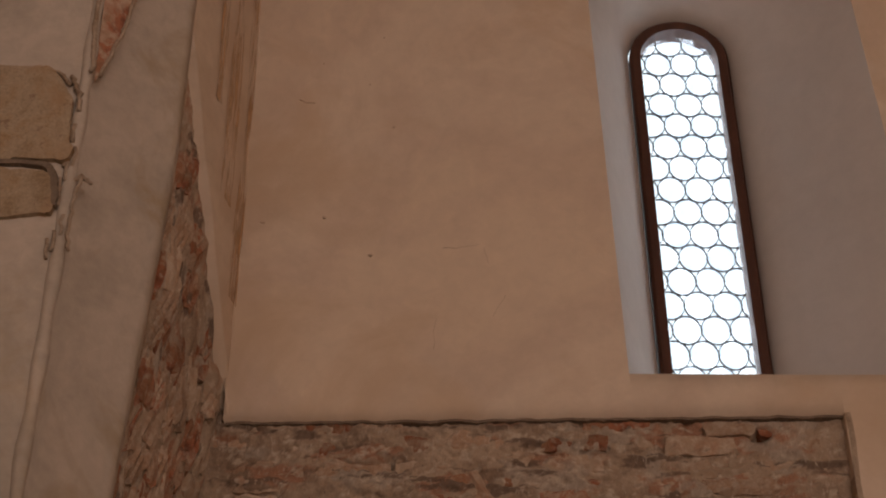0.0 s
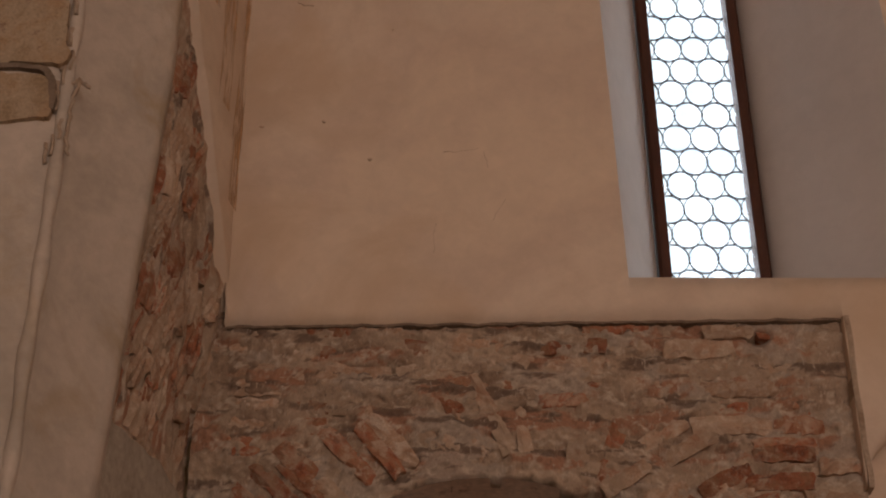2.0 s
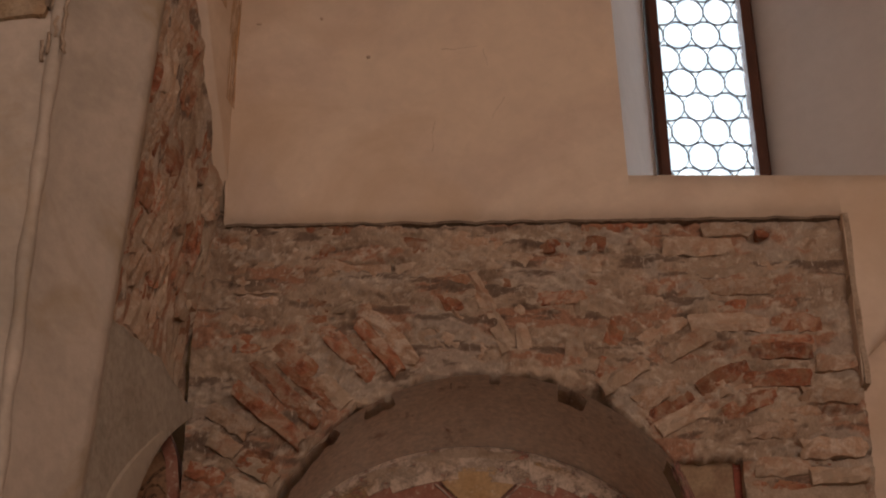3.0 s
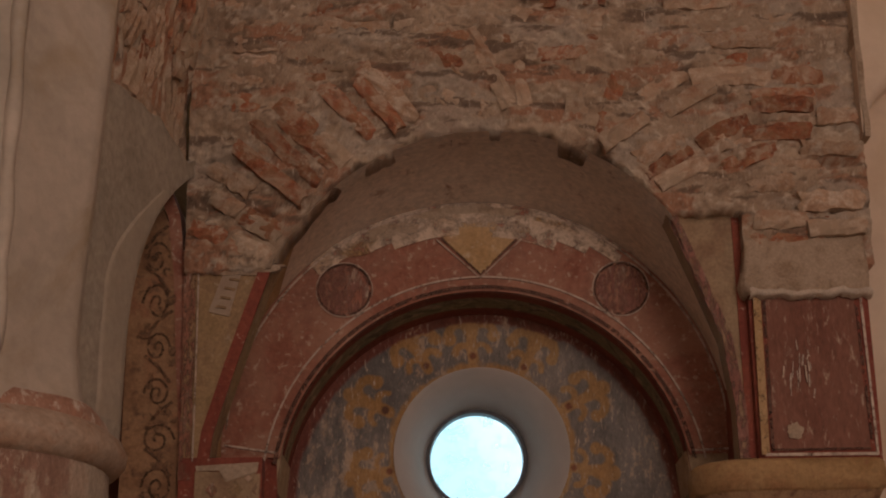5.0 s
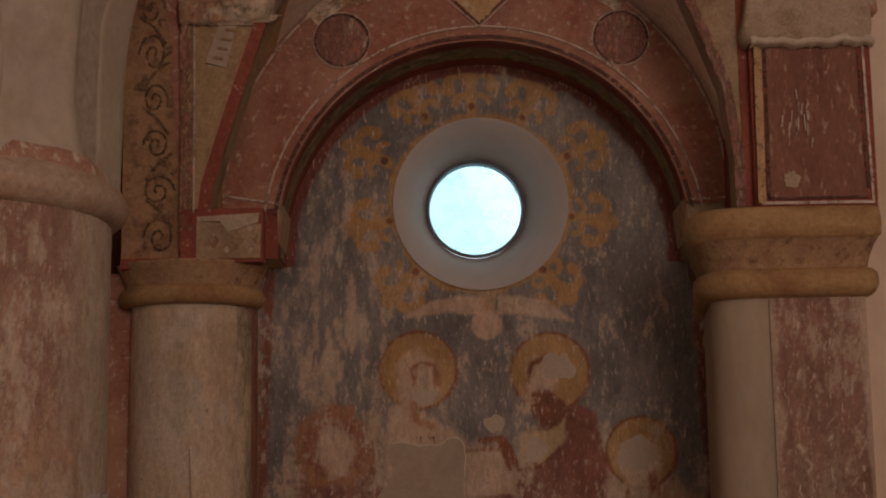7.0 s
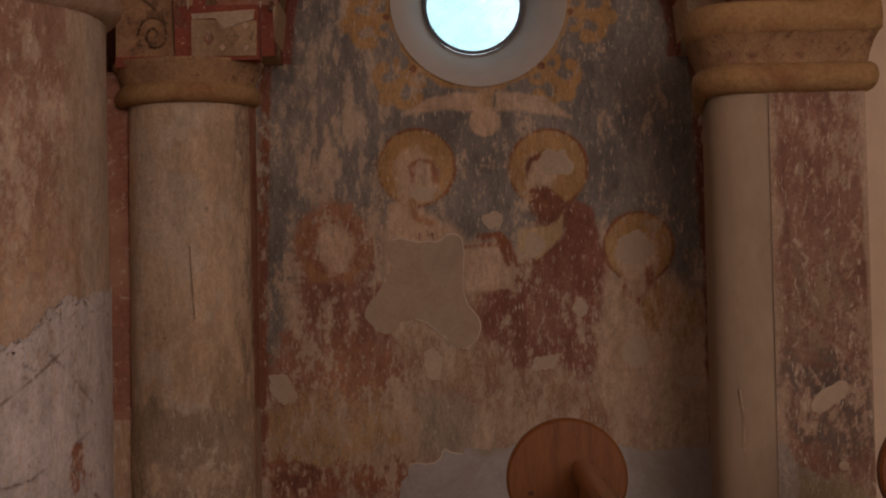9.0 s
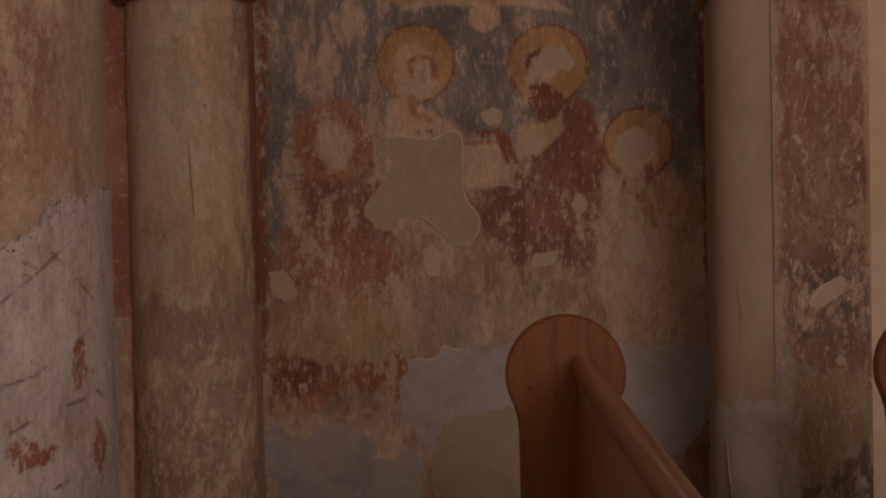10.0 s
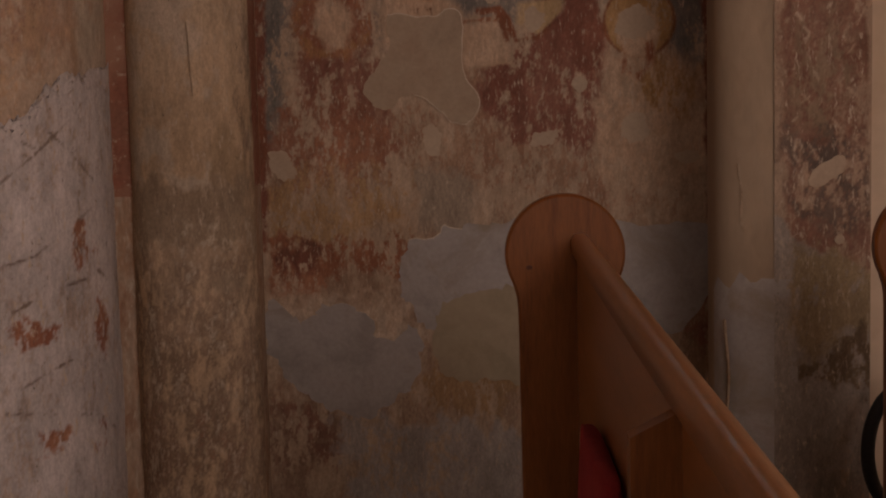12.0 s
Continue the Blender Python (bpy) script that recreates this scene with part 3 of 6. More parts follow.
M_FRESCO = fresco_mat()
M_RUBBLE = fresco_mat("crumbling_mortar", 1.0, 42)
PALE, SAND = (0.43, 0.325, 0.24), (0.36, 0.26, 0.185)
FLESH, FLESH2 = (0.44, 0.3, 0.205), (0.5, 0.37, 0.27)
SLATE, SLATE2 = (0.15, 0.133, 0.122), (0.25, 0.217, 0.19)
MAROON, MAROON2 = (0.19, 0.078, 0.056), (0.28, 0.135, 0.098)
RUST, RUST2 = (0.25, 0.1, 0.055), (0.34, 0.165, 0.1)
GOLD, GOLD2 = (0.33, 0.185, 0.075), (0.42, 0.26, 0.125)
UMBER = (0.13, 0.065, 0.042)


# the exposed brickwork with its arch
AX, AZ, AR = 0.13, 2.56, 0.665
IX, IZ, IR = 0.12, 2.235, 0.635      # inner edge of the archivolt
EX, EZ, ER = 0.10, 2.38, 0.785       # outer edge


def brick_low(x):
    d = AR * AR - (x - AX) ** 2
    z = AZ + math.sqrt(d) if d > 0 else 2.0
    if x > AX:
        z = max(z, 2.955)
    return max(z, 2.79) + 0.004 + wob(x, 0, 3, 9, 0.028) + wob(x, 0, 8, 30, 0.016)


HOLES = ((0.97, 3.679, 0.03, 0.022, 0.06), (0.446, 3.15, 0.035, 0.02, 0.07), (-0.571, 3.298, 0.022, 0.014, 0.05), (-0.518, 2.97, 0.035, 0.016, 0.05),
         (0.83, 3.306, 0.05, 0.008, 0.03), (1.1, 3.105, 0.1, 0.012, 0.05), (1.12, 2.968, 0.1, 0.01, 0.05), (0.33, 3.63, 0.03, 0.04, 0.02), (-0.2, 3.57, 0.1, 0.01, 0.02), (-0.03, 3.36, 0.02, 0.012, 0.03))


def masonry_at(x, z, amp, seed=0.0):
    """Crumbling mortar: ledges along the courses, pits, and a few open holes."""
    p = Vector((x, seed, z))
    d = amp * (0.45 * noise.noise(p * 3.1) + 0.5 * noise.noise(Vector((x * 7, seed, z * 17))) + 0.42 * noise.noise(p * 27.0) + 0.34 * noise.noise(p * 61.0))
    d += amp * 2.0 * max(0.0, noise.noise(Vector((x * 9 + 5, 5, z * 20 + 5))) - 0.34)
    for hx, hz, rx, rz, deep in HOLES:
        q = ((x - hx) / rx) ** 2 + ((z - hz) / rz) ** 2
        if q < 1.6:
            d += deep * max(0.0, 1 - q * 0.62 + 0.3 * noise.noise(p * 50.0))
    return d


def masonry_pigment(ob, along=0, sx=7, sz=13):
    """Tan, grey and brick-dust tones laid on the mortar."""
    me = ob.data
    co = np.empty(len(me.vertices) * 3)
    me.vertices.foreach_get("co", co)
    x, z = co[along::3], co[2::3]
    t = fbm(x, z, sx, sz, 5, 6, 0.62)[:, None]
    rgb = np.array((0.27, 0.185, 0.125)) * (1 - t) + np.array((0.46, 0.345, 0.245)) * t
    kx, kz = sx / 7, sz / 13
    # the last, darkest tone puts crevice shade into the mortar's colour
    for seed, sx, sz, lo, col in ((11, 6, 15, 0.62, (0.35, 0.175, 0.105)), (12, 5, 8, 0.64, (0.39, 0.315, 0.245)), (13, 30, 45, 0.74, (0.51, 0.41, 0.31)), (14, 7, 40, 0.73, (0.15, 0.1, 0.07))):
        k = np.clip((fbm(x, z, sx * kx, sz * kz, seed, 6, 0.62) - lo) / 0.14, 0, 1)[:, None] * 0.85
        rgb = rgb * (1 - k) + k * np.array(col)
    at = me.color_attributes.new("pigment", "FLOAT_COLOR", "POINT")
    at.data.foreach_set("color", np.concatenate([rgb, np.ones((len(x), 1))], 1).ravel())


def build_brick_wall():
    bm = bmesh.new()
    columns(bm, xs_from(-0.74, 0.86, 0.0065), brick_low, lambda x: 3.78, YB + 0.008, YB + 0.13, 0.0065, 0.032, 0.0, masonry_at)
    columns(bm, xs_from(0.86, 1.232, 0.0065), lambda x: 2.80 + wob(x, 1, 3, 12, 0.02), lambda x: 3.78, YB + 0.008, YA, 0.0065, 0.032, 0.0, masonry_at)
    ob = part("brickwork", bm, M_RUBBLE, W_NORTH, "exposed rubble and brick in crumbling mortar", True)
    masonry_pigment(ob)
    return ob


BRICKWORK = build_brick_wall()


def build_soffit():
    # front edge of the outer arch, from its left foot over the crown to the right foot
    front = [(-0.665, 4.37, 2.2), (-0.645, 4.35, 2.33), (-0.61, 4.345, 2.44), (-0.575, 4.34, 2.55), (-0.54, 4.335, 2.66)]
    front += [(AX + (AR - 0.002) * math.cos(radians(a)), YB + 0.022, AZ + (AR - 0.002) * math.sin(radians(a))) for a in range(163, 36, -3)]
    front += [(0.73, 4.36, 2.77), (0.765, 4.36, 2.68), (0.791, 4.36, 2.603), (0.809, 4.36, 2.5), (0.818, 4.36, 2.4), (0.82, 4.36, 2.27)]
    n = len(front) - 1
    back = []
    for i in range(n + 1):
        a = radians(185 - 190 * i / n)
        back.append((EX + (ER + 0.002) * math.cos(a), YA - 0.004, max(2.3, EZ + (ER + 0.002) * math.sin(a))))
    for nm, mt, i0, i1, lab in (("painted_soffit", M_OCHRE, 0, 12, "ochre painted foot of the soffit"), ("arch_soffit", M_SOFFIT, 12, n, "smooth plastered soffit with red stains")):
        bm = bmesh.new()
        rings = []
        for k in range(9):
            u = k / 8
            rings.append([tuple(p + (q - p) * u + (0.02 * math.sin(math.pi * u) if j == 2 else 0) for j, (p, q) in enumerate(zip(front[i], back[i]))) for i in range(i0, i1 + 1)])
        loft(bm, rings, False)
        part(nm, bm, mt, W_NORTH, lab, True)


build_soffit()


def inner_top(x):
    d = IR * IR - (x - IX) ** 2
    return IZ + math.sqrt(d) if d > 0 else 2.2


def ring_band(bm, ci, ri, co, ro, a0, a1, y, thick, n=64, zmin=-9.0):
    """A flat curved band between an inner and an outer circle."""
    o, i_ = [], []
    for i in range(n + 1):
        a = radians(a0 + (a1 - a0) * i / n)
        o.append((co[0] + ro * math.cos(a), y, max(zmin, co[1] + ro * math.sin(a))))
        i_.append((ci[0] + ri * math.cos(a), y, max(zmin, ci[1] + ri * math.sin(a))))
    loft(bm, [[(x, yy + thick, z) for x, yy, z in o], o, i_, [(x, yy + thick, z) for x, yy, z in i_]], False)


def build_niche():
    w = thing("niche", "painted church wall niche with faded fresco and round window", "niche", kind="structure")
    bm = bmesh.new()
    columns(bm, [-1.0, -0.602], lambda x: 0.0, lambda x: 2.2, YA + 0.004, YT + 0.02)
    columns(bm, [-1.0, IX - IR], lambda x: 2.2, lambda x: 3.6, YA + 0.004, YT + 0.02)
    columns(bm, [0.85, 1.2], lambda x: 0.0, lambda x: 2.2, YA + 0.004, YT + 0.02)
    columns(bm, xs_from(IX - IR, IX + IR, 0.02), inner_top, lambda x: 3.6, YA + 0.004, YT + 0.02)
    columns(bm, [IX + IR, 1.2], lambda x: 2.2, lambda x: 3.6, YA + 0.004, YT + 0.02)
    part("spandrel", bm, M_TAN, w, "tan painted plaster over the arch")
    bm = bmesh.new()
    ring_band(bm, (IX, IZ), IR, (EX, EZ), ER, -3, 183, YA - 0.012, 0.022, zmin=2.345)
    part("archivolt", bm, M_RED, w, "faded red painted arch band")
    # inner arch: dark red edge, olive ornament, dark red edge
    for nm, mt, ya, yb in (("front_edge", M_DKRED, YA - 0.008, YA + 0.05), ("ornament_band", P_GREEN, YA + 0.05, YA + 0.17), ("back_edge", M_DKRED, YA + 0.17, YT + 0.012)):
        bm = bmesh.new()
        rings = []
        for y in (ya, (ya + yb) / 2, yb):
            ring = [(IX - (IR - 0.004) * math.cos(math.pi * i / 64), y, IZ + (IR - 0.004) * math.sin(math.pi * i / 64)) for i in range(65)]
            rings.append([(ring[0][0], y, 2.2)] + ring + [(ring[-1][0], y, 2.2)])
        loft(bm, rings, False)
        part(nm, bm, mt, w, smooth=True)
    return w


NICHE = build_niche()
y1, y2, y3 = YA - 0.016, YA - 0.019, YA - 0.022


def flat(name, mt, pts, w, y, parent=NICHE, label="", thick=0.004):
    bm = bmesh.new()
    strip(bm, pts, w, y, thick)
    return part(name, bm, mt, parent, label)


def spot(name, mt, cx, cz, rx, rz, y, parent=NICHE, label="", rough=0.18, seed=0.0, tilt=0.0, fr=2.0, thick=0.004):
    bm = bmesh.new()
    blob(bm, cx, cz, rx, rz, y, thick, rough, seed, 56, tilt, fr)
    return part(name, bm, mt, parent, label)


def polygon(name, mt, pts, y, parent=NICHE, label="", thick=0.004):
    bm = bmesh.new()
    f = [bm.verts.new((x, y, z)) for x, z in pts]
    b = [bm.verts.new((x, y + thick, z)) for x, z in pts]
    bm.faces.new(f)
    for i in range(len(pts)):
        j = (i + 1) % len(pts)
        bm.faces.new((f[i], f[j], b[j], b[i]))
    return part(name, bm, mt, parent, label)


def decorate_archivolt():
    for x, z in ((-0.313, 2.877), (0.559, 2.872)):
        spot("painted_roundel", P_PURPLE, x, z, 0.078, 0.078, y1, label="dark red painted roundel", rough=0.02)
        flat("roundel_outline", P_DARK, arc(x, z, 0.083, 0, 360, 40), 0.007, y2)
        flat("roundel_outline", P_LINE, arc(x, z, 0.089, 0, 360, 40), 0.003, y2)
    polygon("painted_diamond", M_OCHRE, [(0.119, 2.925), (0.235, 3.04), (0.119, 3.135), (-0.005, 3.045)], y1, label="ochre painted diamond")
    flat("diamond_outline", P_DARK, [(-0.005, 3.045), (0.117, 2.925), (0.235, 3.04)], 0.008, y2)
    flat("diamond_outline", P_LINE, [(-0.02, 3.04), (0.117, 2.912), (0.25, 3.04)], 0.004, y2)
    # pale worn crown of the band
    for i, (x, z, a, b) in enumerate(((0.07, 3.125, 0.27, 0.03), (0.3, 3.085, 0.12, 0.03), (-0.15, 3.07, 0.12, 0.025), (-0.27, 3.01, 0.08, 0.02))):
        spot("worn_patch", P_OCHRE2 if i % 2 else M_BROKEN, x, z, a * (0.8 if i else 0.6), b, y1 - 0.001, label="paint worn to pale plaster", rough=0.3, seed=i + 3, tilt=-0.5 * (x - 0.1), fr=2)
    for k, (a0, a1, dr, wd) in enumerate(((52, 132, 0.028, 0.055), (60, 118, 0.06, 0.045), (68, 86, 0.095, 0.04), (94, 112, 0.09, 0.035))):
        flat("worn_band", P_WORN, arc(EX, EZ, ER - dr, a0, a1, 40), wd, y1 - 0.0009 - 0.0005 * k, label="paint worn to pale plaster")
    for da, r, w, mt in ((0.012, IR + 0.045, 0.006, P_LINE), (0.0, IR + 0.012, 0.012, P_DARK)):
        flat("border_line", mt, arc(IX, IZ, r, 8 + da, 172, 60), w, y2)
    flat("border_line", P_LINE, arc(EX, EZ, ER - 0.012, 176, 100, 40), 0.006, y2)
    flat("border_line", P_LINE, arc(EX, EZ, ER - 0.012, 75, 4, 40), 0.006, y2)
    flat("border_line", P_LINE, [(-0.675, 2.385), (-0.515, 2.36)], 0.006, y2)
    flat("border_line", P_LINE, [(0.755, 2.355), (0.875, 2.36)], 0.006, y2)
    # left spandrel in the front plane: ochre field, pale scroll with unreadable marks
    polygon("spandrel_field", M_OLIVE, [(-0.735, 2.83), (-0.48, 2.83), (-0.51, 2.76), (-0.58, 2.54), (-0.645, 2.33), (-0.66, 2.2), (-0.735, 2.2)], 4.332, label="ochre painted plaster under the bricks", thick=0.12)
    polygon("scroll_label", M_PATCH, [(-0.668, 2.68), (-0.61, 2.665), (-0.58, 2.79), (-0.628, 2.8)], 4.326, label="pale painted scroll with worn marks")
    for k in range(4):
        flat("bar", M_OLIVE, [(-0.648 + 0.012 * k, 2.695 + 0.027 * k), (-0.618 + 0.012 * k, 2.69 + 0.027 * k)], 0.007, 4.321)
    flat("border_band", M_DKRED, [(-0.512, 2.80), (-0.535, 2.73), (-0.6, 2.53), (-0.66, 2.33), (-0.675, 2.2)], 0.034, 4.326, label="dark red edge band")
    flat("border_band", P_RED, [(-0.72, 2.2), (-0.72, 2.5), (-0.725, 2.8)], 0.034, 4.326, label="faded red edge band")
    flat("border_line", P_LINE, [(-0.697, 2.25), (-0.697, 2.5), (-0.7, 2.8)], 0.004, 4.321)
    spot("worn_patch", M_BROKEN, -0.6, 2.81, 0.13, 0.022, 4.322, label="broken plaster edge", rough=0.3, seed=5, fr=3, thick=0.02)
    # right spandrel, set a little back
    polygon("spandrel_field", M_SPAN, [(0.6, 3.06), (0.875, 3.06), (0.875, 2.25), (0.82, 2.25), (0.82, 2.4), (0.793, 2.603), (0.732, 2.768), (0.66, 2.95)], 4.357, label="tan painted plaster beside the block", thick=0.1)
    flat("border_band", P_PURPLE, [(0.668, 2.96), (0.742, 2.768), (0.803, 2.6), (0.83, 2.4), (0.832, 2.25)], 0.03, 4.351, label="dark red edge band")
    # flat band painted in for the block's red, shaded side face
    polygon("shadow_band", M_DKRED, [(0.838, 2.99), (0.875, 2.99), (0.875, 2.25), (0.842, 2.25)], 4.3515, label="dark red edge band")
    polygon("foot_band", M_DKRED, [(-0.74, 2.19), (-0.512, 2.19), (-0.515, 2.356), (-0.68, 2.38), (-0.74, 2.38)], 4.7985, label="dark red painted foot of the band")
    # impost under the left foot, in the front plane
    q = lambda pts: [(x * 0.9, 1.45 + (z - 1.45) * 0.9) for x, z in pts]
    bm = bmesh.new()
    box(bm, -0.735, -0.505, 4.3295, 4.4, 2.11, 2.262)
    part("impost", bm, M_DKRED, NICHE, "dark red painted impost")
    polygon("impost_panel", M_SPAN, q([(-0.765, 2.195), (-0.568, 2.195), (-0.565, 2.3), (-0.765, 2.31)]), 4.322, label="ochre panel with painted lozenges")
    polygon("pale_panel", M_BROKEN, q([(-0.765, 2.325), (-0.57, 2.335), (-0.575, 2.305), (-0.67, 2.275), (-0.69, 2.31), (-0.76, 2.31)]), 4.318, label="flaked pale patch")
    for x, z, s, mt in ((-0.71, 2.25, 0.024, P_RED), (-0.64, 2.25, 0.03, P_OCHRE2), (-0.575, 2.25, 0.02, P_RED), (-0.6, 2.285, 0.012, P_PALE), (-0.67, 2.22, 0.012, P_PALE), (-0.6, 2.22, 0.014, P_PALE)):
        polygon("lozenge", mt, q([(x - s * 0.8, z), (x, z - s), (x + s * 0.8, z), (x, z + s)]), 4.315)


decorate_archivolt()

OCX, OCZ, OCR = 0.118, 2.40, 0.278


def fleuron(sh, x, z, ang, s):
    """Three-lobed ochre ornament pointing away from the round window."""
    u, v = (math.cos(ang), math.sin(ang)), (-math.sin(ang), math.cos(ang))

    def at(a, b):
        return (x + s * (a * u[0] + b * v[0]), z + s * (a * u[1] + b * v[1]))
    d = near_line(sh.x, sh.z, [at(-0.07, 0), at(0.06, 0)], s * 0.034)
    d = np.maximum(d, in_oval(sh.x, sh.z, *at(0.07, 0), s * 0.026, s * 0.026))
    for g in (-1, 1):
        curl = [at(0.02 + 0.036 * math.sin(0.5 * i), g * (0.006 + 0.034 * (1 - math.cos(0.5 * i)))) for i in range(8)]
        d = np.maximum(d, near_line(sh.x, sh.z, curl, s * 0.03))
        d = np.maximum(d, in_oval(sh.x, sh.z, *curl[-1], s * 0.021, s * 0.021))
        low = [at(-0.045 + 0.028 * math.sin(0.5 * i), g * (0.004 + 0.026 * (1 - math.cos(0.5 * i)))) for i in range(7)]
        d = np.maximum(d, near_line(sh.x, sh.z, low, s * 0.02))
    sh.lay(d, GOLD, GOLD2, 0.8, 0.007, 0.006)
    sh.lay(in_oval(sh.x, sh.z, *at(-0.055, 0), 0.011, 0.011), UMBER, RUST, 0.85, 0.006, 0.004)


def build_fresco():
    sh = Sheet(-0.64, 0.9, 0.0, 2.92, 0.0034, 3)
    x, z = sh.x, sh.z
    t = sh.tone[:, None]
    sh.rgb = np.array(SAND) * (1 - t) + np.array(PALE) * t
    flat_ = lambda c: np.full_like(x, c)
    # warm and rosy traces over the lower wall
    sh.lay(np.minimum(1.52 - z, z - 0.95), (0.3, 0.165, 0.11), (0.38, 0.25, 0.17), 0.44, 0.1, 0.2)
    sh.lay(0.95 - z, (0.3, 0.2, 0.14), (0.36, 0.25, 0.18), 0.5, 0.08, 0.15)
    # slate ground, thinner on one side
    sh.lay(z - 1.62, SLATE, SLATE2, 0.72, 0.16, 0.3)
    sh.lay(in_shape(x, z, [(0.469, 2.390), (0.867, 2.381), (0.845, 1.512), (0.720, 1.551), (0.704, 1.659), (0.489, 1.700), (0.456, 1.845)]), SLATE, SLATE2, 0.62, 0.08, 0.12)
    sh.lay(in_shape(x, z, [(-0.601, 1.867), (-0.466, 1.810), (-0.489, 1.539), (-0.491, 1.395), (-0.567, 1.181), (-0.612, 1.217)]), SLATE, (0.2, 0.18, 0.16), 0.66, 0.05, 0.08)
    sh.lay(in_shape(x, z, [(0.007, 1.981), (0.224, 1.977), (0.211, 1.796), (0.254, 1.668), (0.198, 1.615), (0.054, 1.636), (0.002, 1.710)]), SLATE, SLATE2, 0.66, 0.04, 0.06)
    sh.lay(in_oval(x, z, -0.336, 2.006, 0.136, 0.325), (0.33, 0.26, 0.2), PALE, 0.5, 0.14, 0.2, 1 - sh.streak)
    sh.lay(in_shape(x, z, [(0.714, 1.695), (0.850, 1.692), (0.851, 1.404), (0.736, 1.478)]), (0.15, 0.14, 0.135), SLATE2, 0.6, 0.04, 0.06)
    # ochre border and fleurons round the window
    r = np.hypot(x - OCX, z - OCZ)
    sh.lay(np.minimum(r - OCR + 0.02, OCR + 0.02 - r), GOLD, GOLD2, 0.78, 0.012, 0.02)
    for fx, fz in ((0.09, 2.78), (0.286, 2.735), (0.452, 2.58), (0.467, 2.345), (0.352, 2.14), (-0.134, 2.14), (-0.233, 2.337), (-0.243, 2.57), (-0.088, 2.74)):
        fleuron(sh, fx, fz, math.atan2(fz - OCZ, fx - OCX), 1.0)
    # pale winged shape under the window
    wing = np.maximum(in_shape(x, z, [(-0.118, 2.038), (-0.045, 2.073), (0.046, 2.096), (0.118, 2.091), (0.126, 2.042), (0.027, 2.050), (-0.046, 2.048)]), in_shape(x, z, [(0.172, 2.094), (0.245, 2.092), (0.317, 2.073), (0.370, 2.043), (0.406, 2.013), (0.334, 2.029), (0.244, 2.042), (0.171, 2.041)]))
    sh.lay(wing + 0.006, FLESH, FLESH2, 0.85, 0.012, 0.008)
    sh.lay(near_line(x, z, [(0.141, 2.142), (0.135, 2.051)], 0.05), FLESH, GOLD2, 0.8, 0.012, 0.01)
    sh.lay(in_oval(x, z, 0.131, 2.002, 0.051, 0.047), FLESH, FLESH2, 0.9, 0.008, 0.006)
    # robes
    sh.lay(in_shape(x, z, [(-0.490, 1.503), (-0.416, 1.556), (-0.272, 1.553), (-0.183, 1.479), (-0.169, 1.316), (-0.172, 1.137), (-0.353, 1.069), (-0.587, 1.091), (-0.584, 1.235), (-0.511, 1.323)]), MAROON, (0.3, 0.16, 0.115), 0.6, 0.04, 0.09)
    sh.lay(in_oval(x, z, -0.368, 1.231, 0.181, 0.163), MAROON, RUST2, 0.52, 0.05, 0.1)
    sh.lay(in_shape(x, z, [(0.205, 1.507), (0.270, 1.578), (0.380, 1.666), (0.488, 1.664), (0.505, 1.483), (0.494, 1.285), (0.450, 1.178), (0.370, 1.216), (0.208, 1.219), (0.102, 1.329), (0.105, 1.455)]), MAROON, MAROON2, 0.66, 0.025, 0.04)
    sh.lay(in_shape(x, z, [(0.382, 1.765), (0.462, 1.718), (0.491, 1.645), (0.497, 1.447), (0.445, 1.376), (0.351, 1.594), (0.380, 1.666)]), MAROON, (0.26, 0.11, 0.075), 0.74, 0.015, 0.02)
    sh.lay(in_shape(x, z, [(0.511, 1.483), (0.591, 1.463), (0.718, 1.478), (0.806, 1.405), (0.839, 1.116), (0.654, 1.066), (0.475, 1.124), (0.480, 1.339)]), FLESH, FLESH2, 0.66, 0.04, 0.06)
    sh.lay(in_oval(x, z, 0.715, 1.370, 0.108, 0.090), GOLD, (0.42, 0.28, 0.17), 0.46, 0.05, 0.09)
    sh.lay(in_shape(x, z, [(-0.178, 1.750), (-0.124, 1.757), (-0.035, 1.701), (0.046, 1.655), (0.052, 1.546), (-0.182, 1.533), (-0.206, 1.624)]), FLESH, FLESH2, 0.82, 0.02, 0.02)
    sh.lay(in_shape(x, z, [(0.232, 1.660), (0.308, 1.667), (0.381, 1.716), (0.372, 1.630), (0.296, 1.559), (0.225, 1.597)]), (0.42, 0.29, 0.16), (0.47, 0.35, 0.22), 0.85, 0.012, 0.012)
    sh.lay(in_shape(x, z, [(0.057, 1.600), (0.195, 1.612), (0.206, 1.467), (0.061, 1.456)]), FLESH, FLESH2, 0.8, 0.012, 0.02)
    sh.lay(near_line(x, z, [(0.045, 1.604), (0.198, 1.615), (0.206, 1.579)], 0.014), RUST, RUST2, 0.7, 0.008, 0.01)
    # round haloes and plain head shapes
    for cx, cz, rr, lit in ((-0.091, 1.862, 0.124, 0.8), (0.330, 1.851, 0.126, 0.8), (0.613, 1.594, 0.112, 0.7)):
        d = rr - np.hypot(x - cx, z - cz)
        sh.lay(d, GOLD, GOLD2, lit, 0.006, 0.004)
        sh.lay(np.minimum(d + 0.004, 0.006 - d), (0.2, 0.1, 0.05), RUST, 0.62, 0.006, 0.004)
    d = np.hypot(x - -0.361, z - 1.618)
    sh.lay(np.minimum(0.13 - d, d - 0.045), (0.2, 0.08, 0.05), RUST2, 0.68, 0.03, 0.05)
